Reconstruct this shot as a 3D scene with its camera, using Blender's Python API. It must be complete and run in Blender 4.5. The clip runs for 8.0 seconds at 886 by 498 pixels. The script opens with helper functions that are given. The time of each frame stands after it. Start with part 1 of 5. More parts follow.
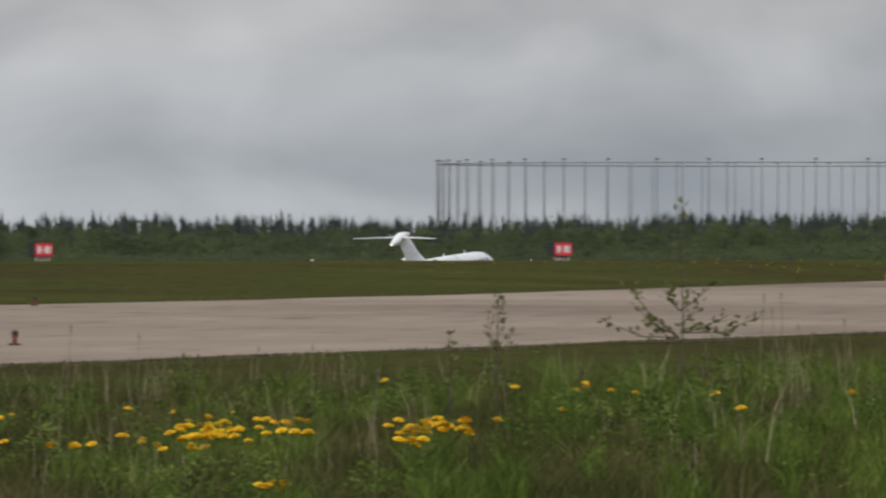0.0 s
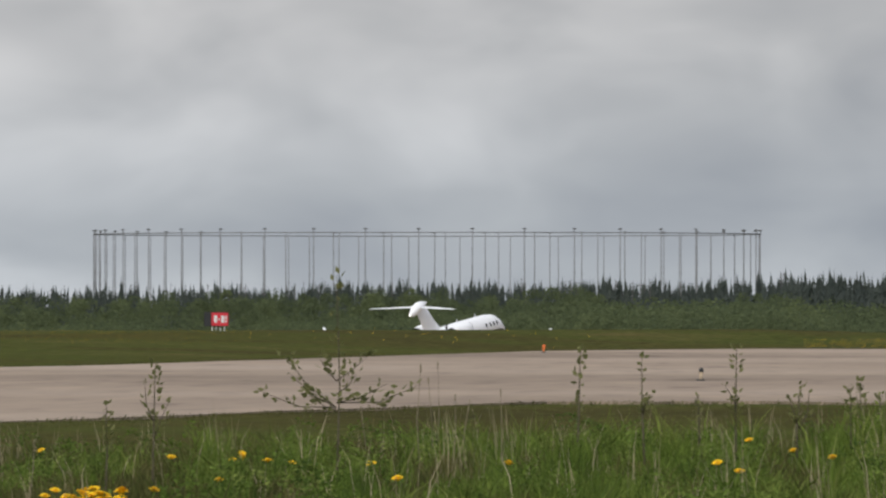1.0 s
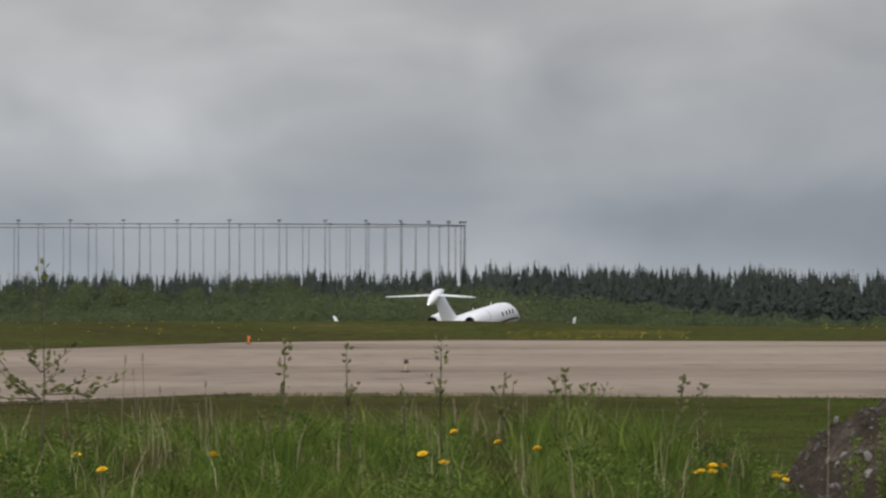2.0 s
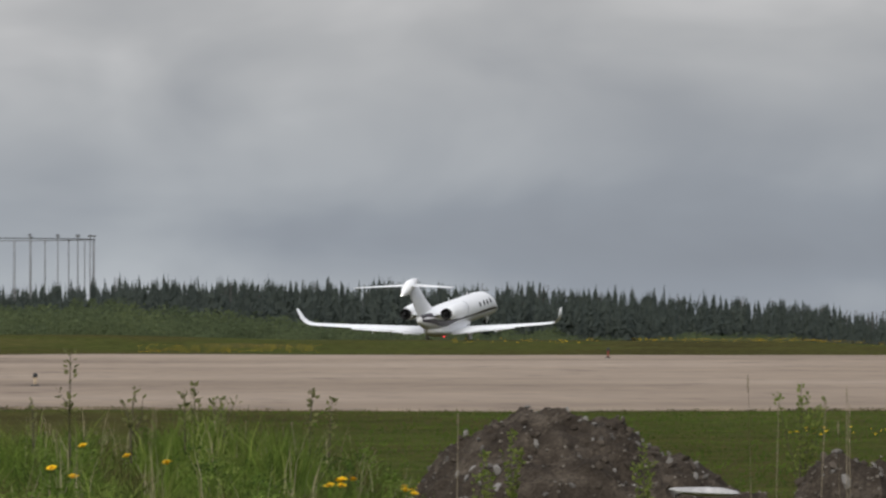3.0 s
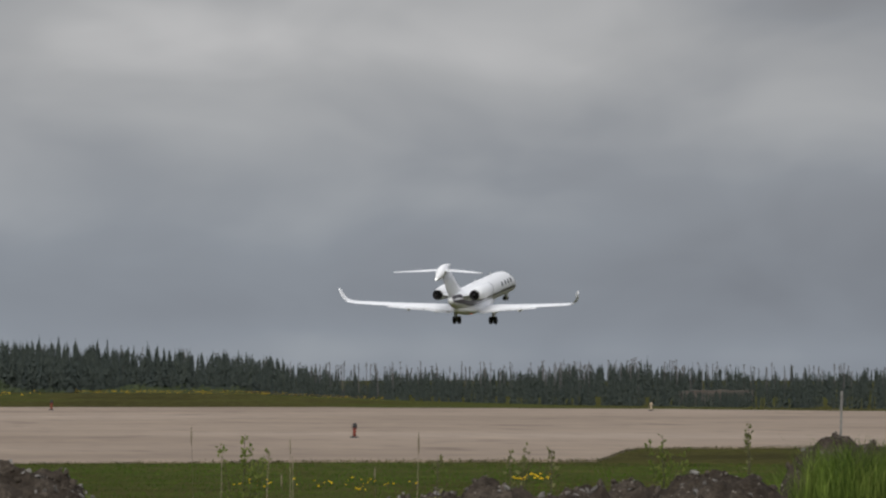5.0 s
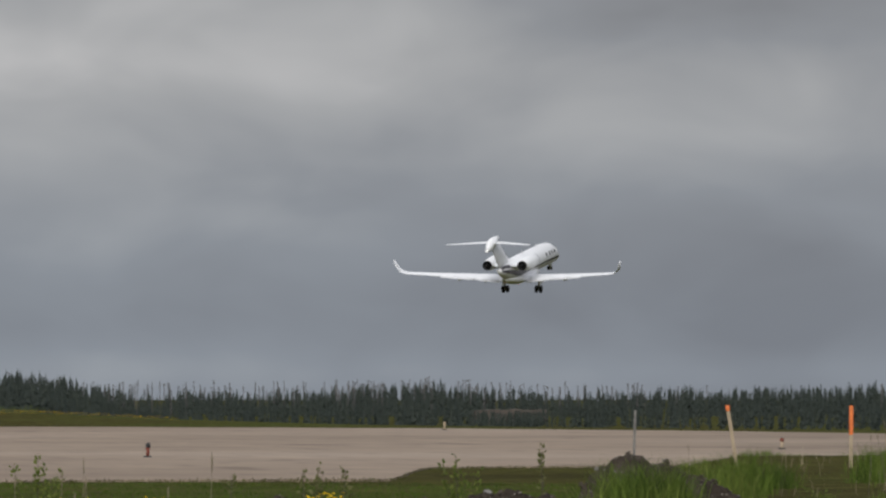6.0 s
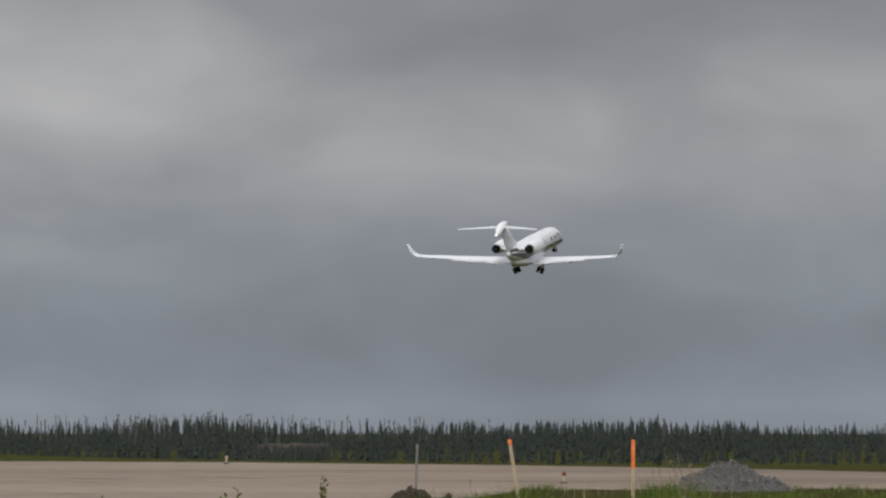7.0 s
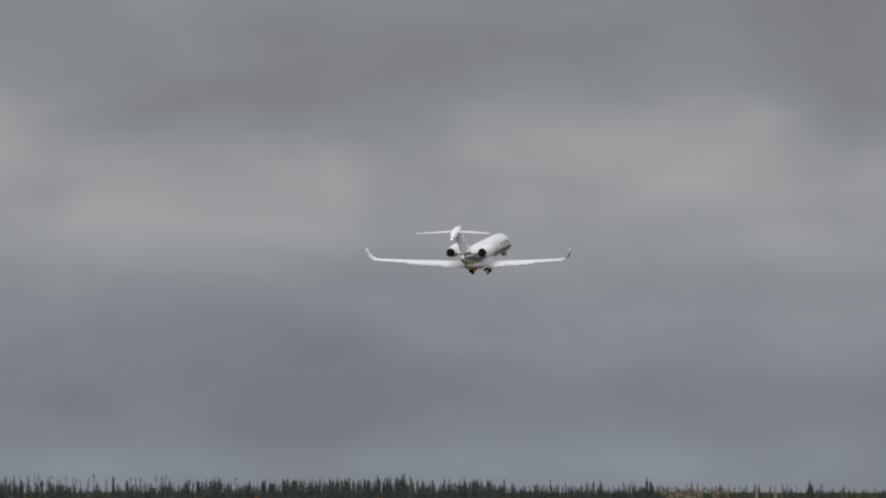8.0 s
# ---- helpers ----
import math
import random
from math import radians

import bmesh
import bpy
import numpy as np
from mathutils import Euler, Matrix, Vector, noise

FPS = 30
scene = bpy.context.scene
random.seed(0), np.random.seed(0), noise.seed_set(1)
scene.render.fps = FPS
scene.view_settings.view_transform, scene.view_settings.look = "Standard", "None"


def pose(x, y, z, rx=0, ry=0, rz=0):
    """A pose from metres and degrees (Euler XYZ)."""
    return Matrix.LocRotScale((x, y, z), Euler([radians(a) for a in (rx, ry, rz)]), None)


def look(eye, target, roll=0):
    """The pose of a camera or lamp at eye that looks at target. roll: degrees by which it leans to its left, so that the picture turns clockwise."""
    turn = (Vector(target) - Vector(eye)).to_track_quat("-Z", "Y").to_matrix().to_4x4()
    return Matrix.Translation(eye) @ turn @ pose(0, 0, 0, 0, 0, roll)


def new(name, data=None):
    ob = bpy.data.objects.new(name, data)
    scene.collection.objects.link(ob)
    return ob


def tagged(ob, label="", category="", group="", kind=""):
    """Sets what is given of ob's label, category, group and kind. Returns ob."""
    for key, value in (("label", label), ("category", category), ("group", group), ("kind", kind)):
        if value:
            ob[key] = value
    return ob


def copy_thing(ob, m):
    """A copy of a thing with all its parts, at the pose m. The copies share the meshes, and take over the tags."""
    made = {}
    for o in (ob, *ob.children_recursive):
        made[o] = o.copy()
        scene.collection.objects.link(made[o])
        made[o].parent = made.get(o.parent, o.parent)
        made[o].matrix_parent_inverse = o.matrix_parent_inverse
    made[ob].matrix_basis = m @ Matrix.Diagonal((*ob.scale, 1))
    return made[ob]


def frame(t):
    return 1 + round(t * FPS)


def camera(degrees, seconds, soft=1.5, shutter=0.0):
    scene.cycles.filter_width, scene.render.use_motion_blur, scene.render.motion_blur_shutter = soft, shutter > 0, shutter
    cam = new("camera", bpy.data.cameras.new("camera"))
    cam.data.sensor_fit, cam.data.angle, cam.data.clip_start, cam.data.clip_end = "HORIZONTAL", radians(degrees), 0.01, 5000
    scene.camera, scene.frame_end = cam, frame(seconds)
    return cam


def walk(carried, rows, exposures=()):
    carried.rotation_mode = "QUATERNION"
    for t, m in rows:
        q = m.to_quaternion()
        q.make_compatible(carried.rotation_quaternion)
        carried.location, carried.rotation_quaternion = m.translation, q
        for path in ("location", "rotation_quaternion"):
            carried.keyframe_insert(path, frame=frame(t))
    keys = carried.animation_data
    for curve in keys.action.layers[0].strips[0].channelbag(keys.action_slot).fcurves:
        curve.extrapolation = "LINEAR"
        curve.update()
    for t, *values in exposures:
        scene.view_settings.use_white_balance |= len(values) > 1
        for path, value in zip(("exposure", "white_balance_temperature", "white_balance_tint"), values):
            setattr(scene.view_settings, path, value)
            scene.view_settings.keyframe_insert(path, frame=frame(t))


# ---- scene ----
cam = camera(3.9, 8.0, soft=2.3, shutter=0.15)
# The tripod stands still; a long lens follows the jet.
walk(cam, [
    (0.00, pose(0, 0, 2.5, 89.9587, 0, 2.9036) @ pose(0, 0, 0, 0, 0, -0.01)),
    (0.20, pose(0, 0, 2.5, 89.9771, 0, 2.3389) @ pose(0, 0, 0, 0, 0, -0.01)),
    (0.40, pose(0, 0, 2.5, 90.0567, 0, 2.1797) @ pose(0, 0, 0, 0, 0, -0.02)),
    (0.50, pose(0, 0, 2.5, 90.0674, 0, 2.1527) @ pose(0, 0, 0, 0, 0, -0.02)),
    (0.80, pose(0, 0, 2.5, 90.1538, 0, 1.6173) @ pose(0, 0, 0, 0, 0, -0.01)),
    (1.00, pose(0, 0, 2.5, 90.2667, 0, 1.3916) @ pose(0, 0, 0, 0, 0, 0.00)),
    (1.20, pose(0, 0, 2.5, 90.2583, 0, 1.1147) @ pose(0, 0, 0, 0, 0, 0.00)),
    (1.50, pose(0, 0, 2.5, 90.2446, 0, 0.8003) @ pose(0, 0, 0, 0, 0, 0.01)),
    (1.70, pose(0, 0, 2.5, 90.2213, 0, 0.5392) @ pose(0, 0, 0, 0, 0, 0.01)),
    (2.25, pose(0, 0, 2.5, 90.2389, 0, -0.3284) @ pose(0, 0, 0, 0, 0, 0.00)),
    (2.80, pose(0, 0, 2.5, 90.2513, 0, -1.2093) @ pose(0, 0, 0, 0, 0, 0.00)),
    (3.00, pose(0, 0, 2.5, 90.2901, 0, -1.5402) @ pose(0, 0, 0, 0, 0, 0.01)),
    (3.20, pose(0, 0, 2.5, 90.3483, 0, -1.8114) @ pose(0, 0, 0, 0, 0, 0.00)),
    (3.50, pose(0, 0, 2.5, 90.3621, 0, -2.2353) @ pose(0, 0, 0, 0, 0, 0.00)),
    (4.00, pose(0, 0, 2.5, 90.3827, 0, -2.6738) @ pose(0, 0, 0, 0, 0, 0.01)),
    (4.20, pose(0, 0, 2.5, 90.4121, 0, -2.8540) @ pose(0, 0, 0, 0, 0, 0.00)),
    (4.40, pose(0, 0, 2.5, 90.4415, 0, -3.1451) @ pose(0, 0, 0, 0, 0, -0.00)),
    (4.50, pose(0, 0, 2.5, 90.4562, 0, -3.3206) @ pose(0, 0, 0, 0, 0, -0.01)),
    (4.60, pose(0, 0, 2.5, 90.4698, 0, -3.5084) @ pose(0, 0, 0, 0, 0, -0.01)),
    (4.70, pose(0, 0, 2.5, 90.4833, 0, -3.6682) @ pose(0, 0, 0, 0, 0, -0.01)),
    (5.25, pose(0, 0, 2.5, 90.5524, 0, -4.2299) @ pose(0, 0, 0, 0, 0, 0.00)),
    (5.80, pose(0, 0, 2.5, 90.6074, 0, -4.7745) @ pose(0, 0, 0, 0, 0, -0.02)),
    (6.00, pose(0, 0, 2.5, 90.6055, 0, -4.9008) @ pose(0, 0, 0, 0, 0, -0.02)),
    (6.20, pose(0, 0, 2.5, 90.6260, 0, -5.2725) @ pose(0, 0, 0, 0, 0, -0.02)),
    (6.50, pose(0, 0, 2.5, 90.6568, 0, -5.6568) @ pose(0, 0, 0, 0, 0, -0.02)),
    (6.80, pose(0, 0, 2.5, 90.7159, 0, -5.8249) @ pose(0, 0, 0, 0, 0, 0.00)),
    (7.00, pose(0, 0, 2.5, 90.7553, 0, -5.8600) @ pose(0, 0, 0, 0, 0, 0.02)),
    (7.20, pose(0, 0, 2.5, 90.8127, 0, -6.0563) @ pose(0, 0, 0, 0, 0, 0.02)),
    (7.40, pose(0, 0, 2.5, 90.8700, 0, -6.3574) @ pose(0, 0, 0, 0, 0, 0.02)),
    (7.50, pose(0, 0, 2.5, 90.8986, 0, -6.5031) @ pose(0, 0, 0, 0, 0, 0.02)),
    (7.80, pose(0, 0, 2.5, 90.9670, 0, -6.8102) @ pose(0, 0, 0, 0, 0, 0.02)),
    (8.00, pose(0, 0, 2.5, 91.0125, 0, -6.9765) @ pose(0, 0, 0, 0, 0, 0.01)),
], exposures=[(0.0, 0.03), (0.6, 0.25), (1.0, 0.30), (1.5, 0.14), (1.7, 0.14), (3.0, 0.22), (4.0, 0.15), (4.6, 0.08), (6.0, 0.03), (6.6, 0.02), (7.2, -0.05), (8.0, -0.10)])

# ---- sky and sun: a grey, layered overcast ----
EYE = 2.5
B = 1 / 23028.0  # one unit of bearing, in radians, right of the first axis
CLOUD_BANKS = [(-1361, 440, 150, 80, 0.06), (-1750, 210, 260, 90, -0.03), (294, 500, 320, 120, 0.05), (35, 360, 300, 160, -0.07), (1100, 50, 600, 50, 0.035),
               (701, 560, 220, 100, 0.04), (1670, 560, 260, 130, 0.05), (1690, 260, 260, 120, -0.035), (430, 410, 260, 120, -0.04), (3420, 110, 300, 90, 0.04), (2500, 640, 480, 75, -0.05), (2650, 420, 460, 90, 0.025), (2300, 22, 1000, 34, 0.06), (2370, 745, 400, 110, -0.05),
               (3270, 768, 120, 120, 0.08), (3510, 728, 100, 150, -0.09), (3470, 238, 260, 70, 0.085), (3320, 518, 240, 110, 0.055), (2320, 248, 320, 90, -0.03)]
SUN_EL, SUN_ROT = 28.0, 195.0


def nodes_of(owner):
    owner.use_nodes = True
    tree = owner.node_tree
    tree.nodes.clear()

    def add(kind, **values):
        node = tree.nodes.new(kind)
        for key, value in values.items():
            if key in node.inputs:
                node.inputs[key].default_value = value
        return node

    return tree, add, tree.links.new


def ramp_of(node, stops):
    els = node.color_ramp.elements
    while len(els) < len(stops):
        els.new(0.5)
    for el, (at, col) in zip(els, stops):
        el.position, el.color = at, (*col, 1)
    return node


def make_world():
    world = bpy.data.worlds.new("overcast")
    scene.world = world
    tree, add, link = nodes_of(world)
    out = add("ShaderNodeOutputWorld")
    back = add("ShaderNodeBackground", Strength=1.0)
    link(back.outputs[0], out.inputs[0])
    co = add("ShaderNodeTexCoord")
    xyz = add("ShaderNodeSeparateXYZ")
    link(co.outputs["Generated"], xyz.inputs[0])

    def math_node(op, a, b):
        n = tree.nodes.new("ShaderNodeMath")
        n.operation = op
        for i, v in enumerate((a, b)):
            if isinstance(v, (int, float)):
                n.inputs[i].default_value = v
            else:
                link(v, n.inputs[i])
        return n.outputs[0]

    def cloud(scale, where, detail, rough, lacun=2.0):
        mp = add("ShaderNodeMapping")
        mp.inputs["Scale"].default_value = scale
        mp.inputs["Location"].default_value = where
        link(co.outputs["Generated"], mp.inputs[0])
        n = add("ShaderNodeTexNoise", Scale=1.0, Detail=detail, Roughness=rough, Distortion=0.3)
        link(mp.outputs[0], n.inputs["Vector"])
        return n.outputs[0]

    big = cloud((15, 15, 55), (4.6, 1.7, 0.45), 2.5, 0.45)
    fine = cloud((55, 55, 110), (1.3, 5.2, 2.2), 3.5, 0.45)
    mixed = math_node("ADD", math_node("ADD", math_node("MULTIPLY", big, 0.26), 0.185), math_node("MULTIPLY", fine, 0.34))
    # the layer is paler towards the zenith and towards the west, with a pale slit over the horizon
    low = add("ShaderNodeMapRange")
    low.interpolation_type = "SMOOTHSTEP"
    for k, v in (("From Min", 0.003), ("From Max", 0.022), ("To Min", -0.09), ("To Max", 0.14)):
        low.inputs[k].default_value = v
    link(xyz.outputs[2], low.inputs[0])
    slit = add("ShaderNodeMapRange")
    slit.interpolation_type = "SMOOTHSTEP"
    for k, v in (("From Min", 0.001), ("From Max", 0.007), ("To Min", 0.07), ("To Max", 0.0)):
        slit.inputs[k].default_value = v
    link(xyz.outputs[2], slit.inputs[0])
    west = add("ShaderNodeMapRange")
    for k, v in (("From Min", -0.08), ("From Max", 0.13), ("To Min", 0.19), ("To Max", -0.11)):
        west.inputs[k].default_value = v
    link(xyz.outputs[0], west.inputs[0])
    east = add("ShaderNodeMapRange")
    for k, v in (("From Min", -0.05), ("From Max", 0.04), ("To Min", 0.1), ("To Max", 1.0)):
        east.inputs[k].default_value = v
    link(xyz.outputs[0], east.inputs[0])
    deck = add("ShaderNodeMapRange")
    deck.interpolation_type = "SMOOTHSTEP"
    for k, v in (("From Min", 0.024), ("From Max", 0.036), ("To Min", 0.0), ("To Max", -0.16)):
        deck.inputs[k].default_value = v
    link(xyz.outputs[2], deck.inputs[0])
    mixed = math_node("ADD", mixed, deck.outputs[0])
    level = math_node("ADD", math_node("ADD", mixed, math_node("MULTIPLY", low.outputs[0], east.outputs[0])), math_node("ADD", slit.outputs[0], west.outputs[0]))
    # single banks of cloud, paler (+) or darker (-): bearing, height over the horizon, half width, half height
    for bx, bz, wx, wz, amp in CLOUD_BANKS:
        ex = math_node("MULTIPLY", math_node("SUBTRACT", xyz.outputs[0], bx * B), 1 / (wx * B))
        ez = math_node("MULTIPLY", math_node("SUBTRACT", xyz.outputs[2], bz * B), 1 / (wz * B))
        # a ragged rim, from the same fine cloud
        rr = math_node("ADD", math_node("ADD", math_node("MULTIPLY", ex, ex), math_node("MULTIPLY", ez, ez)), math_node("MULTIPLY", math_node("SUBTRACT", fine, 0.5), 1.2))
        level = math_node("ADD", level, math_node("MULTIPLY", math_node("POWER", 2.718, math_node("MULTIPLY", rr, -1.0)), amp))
    tone = ramp_of(add("ShaderNodeValToRGB"), [(0.30, (0.182, 0.192, 0.214)), (0.46, (0.236, 0.252, 0.278)), (0.60, (0.341, 0.353, 0.367)), (0.80, (0.592, 0.594, 0.596))])
    link(level, tone.inputs[0])
    # brighter overhead, as under any overcast
    zen = add("ShaderNodeMapRange")
    zen.interpolation_type = "SMOOTHSTEP"
    for k, v in (("From Min", 0.08), ("From Max", 0.7), ("To Min", 1.0), ("To Max", 2.75)):
        zen.inputs[k].default_value = v
    link(xyz.outputs[2], zen.inputs[0])
    lit = add("ShaderNodeVectorMath")
    lit.operation = "SCALE"
    # bluer under the low deck, warmer grey higher up
    warm = add("ShaderNodeMapRange")
    warm.interpolation_type = "SMOOTHSTEP"
    for k, v in (("From Min", 0.003), ("From Max", 0.026), ("To Min", 0.0), ("To Max", 1.0)):
        warm.inputs[k].default_value = v
    link(xyz.outputs[2], warm.inputs[0])
    cast = ramp_of(add("ShaderNodeValToRGB"), [(0.0, (0.960, 1.0, 1.050)), (1.0, (1.003, 0.985, 0.990))])
    link(warm.outputs[0], cast.inputs[0])
    tinted = add("ShaderNodeVectorMath")
    tinted.operation = "MULTIPLY"
    link(tone.outputs[0], tinted.inputs[0])
    link(cast.outputs[0], tinted.inputs[1])
    link(tinted.outputs[0], lit.inputs[0])
    link(zen.outputs[0], lit.inputs["Scale"])
    sky = add("ShaderNodeTexSky")
    sky.sky_type, sky.sun_disc = "NISHITA", False
    sky.sun_elevation, sky.sun_rotation = radians(SUN_EL), radians(SUN_ROT)
    thin = add("ShaderNodeVectorMath")
    thin.operation = "SCALE"
    thin.inputs["Scale"].default_value = 0.004
    link(sky.outputs[0], thin.inputs[0])
    both = add("ShaderNodeVectorMath")
    both.operation = "ADD"
    link(lit.outputs[0], both.inputs[0])
    link(thin.outputs[0], both.inputs[1])
    link(both.outputs[0], back.inputs[0])


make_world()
sun = new("sun", bpy.data.lights.new("sun", "SUN"))
sun.data.energy, sun.data.angle, sun.data.color = 1.9, radians(25), (1.0, 0.98, 0.95)
_el, _ro = radians(SUN_EL), radians(SUN_ROT)
sun.matrix_basis = look((0, 0, 0), (-math.sin(_ro) * math.cos(_el), -math.cos(_ro) * math.cos(_el), -math.sin(_el)))


# ---- materials ----
def surface(name, a, b, scale=4.0, rough=0.7, bump=0.0, metal=0.0, fine=8.0, per="noise", dark=None, grain=0.12, stretch=(1, 1, 1), coat=0.0, thin=0.0):
    """Two colours mixed by a coarse noise (or per object or per island), with a fine grain and relief."""
    m = bpy.data.materials.new(name)
    tree, add, link = nodes_of(m)
    out = add("ShaderNodeOutputMaterial")
    bs = add("ShaderNodeBsdfPrincipled", Roughness=rough, Metallic=metal)
    bs.inputs["Coat Weight"].default_value = coat
    bs.inputs["Specular IOR Level"].default_value = 0.5 if rough < 0.7 else 0.08
    link(bs.outputs[0], out.inputs[0])
    co = add("ShaderNodeTexCoord")
    mp = add("ShaderNodeMapping")
    mp.inputs["Scale"].default_value = stretch
    link(co.outputs["Object"], mp.inputs[0])
    n1 = add("ShaderNodeTexNoise", Scale=scale, Detail=5.0, Roughness=0.6)
    n2 = add("ShaderNodeTexNoise", Scale=scale * fine, Detail=3.0, Roughness=0.6)
    link(mp.outputs[0], n1.inputs["Vector"])
    link(mp.outputs[0], n2.inputs["Vector"])
    if per == "island":
        info = add("ShaderNodeNewGeometry").outputs["Random Per Island"]
    elif per == "object":
        info = add("ShaderNodeObjectInfo").outputs["Random"]
    else:
        info = n1.outputs[0]
    stops = [(0.30, a), (0.70, b)] if per == "noise" else [(0.0, a), (1.0, b)]
    if dark:
        stops = [(stops[0][0], dark), (0.5, a), (stops[1][0], b)]
    r = ramp_of(add("ShaderNodeValToRGB"), stops)
    link(info, r.inputs[0])
    hsv = add("ShaderNodeHueSaturation")
    link(r.outputs[0], hsv.inputs["Color"])
    val = add("ShaderNodeMapRange")
    for k, v in (("From Min", 0.3), ("From Max", 0.7), ("To Min", 1 - grain), ("To Max", 1 + grain)):
        val.inputs[k].default_value = v
    link(n2.outputs[0], val.inputs[0])
    link(val.outputs[0], hsv.inputs["Value"])
    link(hsv.outputs[0], bs.inputs["Base Color"])
    if bump:
        bp = add("ShaderNodeBump", Strength=bump, Distance=0.02)
        link(n2.outputs[0], bp.inputs["Height"])
        link(bp.outputs[0], bs.inputs["Normal"])
    if thin:
        # thin leaves let part of the daylight through
        through_leaf = add("ShaderNodeBsdfTranslucent")
        link(hsv.outputs[0], through_leaf.inputs[0])
        mix = add("ShaderNodeMixShader", Fac=thin)
        link(bs.outputs[0], mix.inputs[1])
        link(through_leaf.outputs[0], mix.inputs[2])
        link(mix.outputs[0], out.inputs[0])
    return m


def glowing(name, col, strength):
    m = bpy.data.materials.new(name)
    tree, add, link = nodes_of(m)
    out = add("ShaderNodeOutputMaterial")
    em = add("ShaderNodeEmission", Strength=strength)
    em.inputs[0].default_value = (*col, 1)
    link(em.outputs[0], out.inputs[0])
    return m


def ground_material():
    """Rough grass: broad patches of green, olive and straw, tufted at hand size."""
    m = bpy.data.materials.new("rough_grass")
    tree, add, link = nodes_of(m)
    out = add("ShaderNodeOutputMaterial")
    bs = add("ShaderNodeBsdfPrincipled", Roughness=1.0)
    bs.inputs["Specular IOR Level"].default_value = 0.02
    link(bs.outputs[0], out.inputs[0])
    co = add("ShaderNodeTexCoord")

    def n(scale, detail, stretch=(1, 1, 1)):
        mp = add("ShaderNodeMapping")
        mp.inputs["Scale"].default_value = stretch
        link(co.outputs["Object"], mp.inputs[0])
        k = add("ShaderNodeTexNoise", Scale=scale, Detail=detail, Roughness=0.62)
        link(mp.outputs[0], k.inputs["Vector"])
        return k.outputs[0]

    broad = ramp_of(add("ShaderNodeValToRGB"), [(0.30, (0.036, 0.033, 0.011)), (0.45, (0.057, 0.052, 0.015)), (0.58, (0.054, 0.063, 0.014)), (0.74, (0.091, 0.073, 0.026))])
    link(n(0.03, 5, (1.3, 0.6, 1)), broad.inputs[0])
    tuft = ramp_of(add("ShaderNodeValToRGB"), [(0.32, (0.55, 0.55, 0.55)), (0.70, (1.5, 1.5, 1.4))])
    link(n(1.3, 5, (1.0, 0.45, 1)), tuft.inputs[0])
    mul = add("ShaderNodeMix")
    mul.data_type, mul.blend_type = "RGBA", "MULTIPLY"
    mul.inputs[0].default_value = 1.0
    link(broad.outputs[0], mul.inputs[6])
    link(tuft.outputs[0], mul.inputs[7])
    link(mul.outputs[2], bs.inputs["Base Color"])
    bp = add("ShaderNodeBump", Strength=0.6, Distance=0.05)
    link(n(6.0, 4), bp.inputs["Height"])
    link(bp.outputs[0], bs.inputs["Normal"])
    return m


def concrete_material():
    """Old pinkish-grey apron: broad pale and dark bays, stained joints, sealed cracks."""
    m = bpy.data.materials.new("old_apron")
    tree, add, link = nodes_of(m)
    out = add("ShaderNodeOutputMaterial")
    bs = add("ShaderNodeBsdfPrincipled", Roughness=0.95)
    bs.inputs["Specular IOR Level"].default_value = 0.08
    link(bs.outputs[0], out.inputs[0])
    co = add("ShaderNodeTexCoord")

    def n(scale, detail, stretch=(1, 1, 1), rough=0.6):
        mp = add("ShaderNodeMapping")
        mp.inputs["Scale"].default_value = stretch
        link(co.outputs["Object"], mp.inputs[0])
        k = add("ShaderNodeTexNoise", Scale=scale, Detail=detail, Roughness=rough)
        link(mp.outputs[0], k.inputs["Vector"])
        return k.outputs[0]

    bays = ramp_of(add("ShaderNodeValToRGB"), [(0.32, (0.232, 0.180, 0.134)), (0.5, (0.308, 0.240, 0.179)), (0.68, (0.362, 0.288, 0.220))])
    link(n(0.03, 2, (0.6, 0.4, 1)), bays.inputs[0])
    marks = ramp_of(add("ShaderNodeValToRGB"), [(0.28, (0.66, 0.65, 0.66)), (0.38, (0.93, 0.93, 0.94)), (0.62, (1, 1, 1)), (0.74, (1.16, 1.15, 1.13))])
    link(n(0.30, 3, (1.0, 0.14, 1), 0.55), marks.inputs[0])
    mul = add("ShaderNodeMix")
    mul.data_type, mul.blend_type = "RGBA", "MULTIPLY"
    mul.inputs[0].default_value = 1.0
    link(bays.outputs[0], mul.inputs[6])
    link(marks.outputs[0], mul.inputs[7])
    wear = ramp_of(add("ShaderNodeValToRGB"), [(0.28, (0.80, 0.80, 0.82)), (0.44, (0.98, 0.98, 0.99)), (0.60, (1, 1, 1)), (0.75, (1.12, 1.12, 1.12))])
    link(n(0.8, 3, (1.0, 0.12, 1), 0.5), wear.inputs[0])
    mul2 = add("ShaderNodeMix")
    mul2.data_type, mul2.blend_type = "RGBA", "MULTIPLY"
    mul2.inputs[0].default_value = 1.0
    link(mul.outputs[2], mul2.inputs[6])
    link(wear.outputs[0], mul2.inputs[7])
    link(mul2.outputs[2], bs.inputs["Base Color"])
    bp = add("ShaderNodeBump", Strength=0.2, Distance=0.01)
    link(n(30.0, 3), bp.inputs["Height"])
    link(bp.outputs[0], bs.inputs["Normal"])
    return m


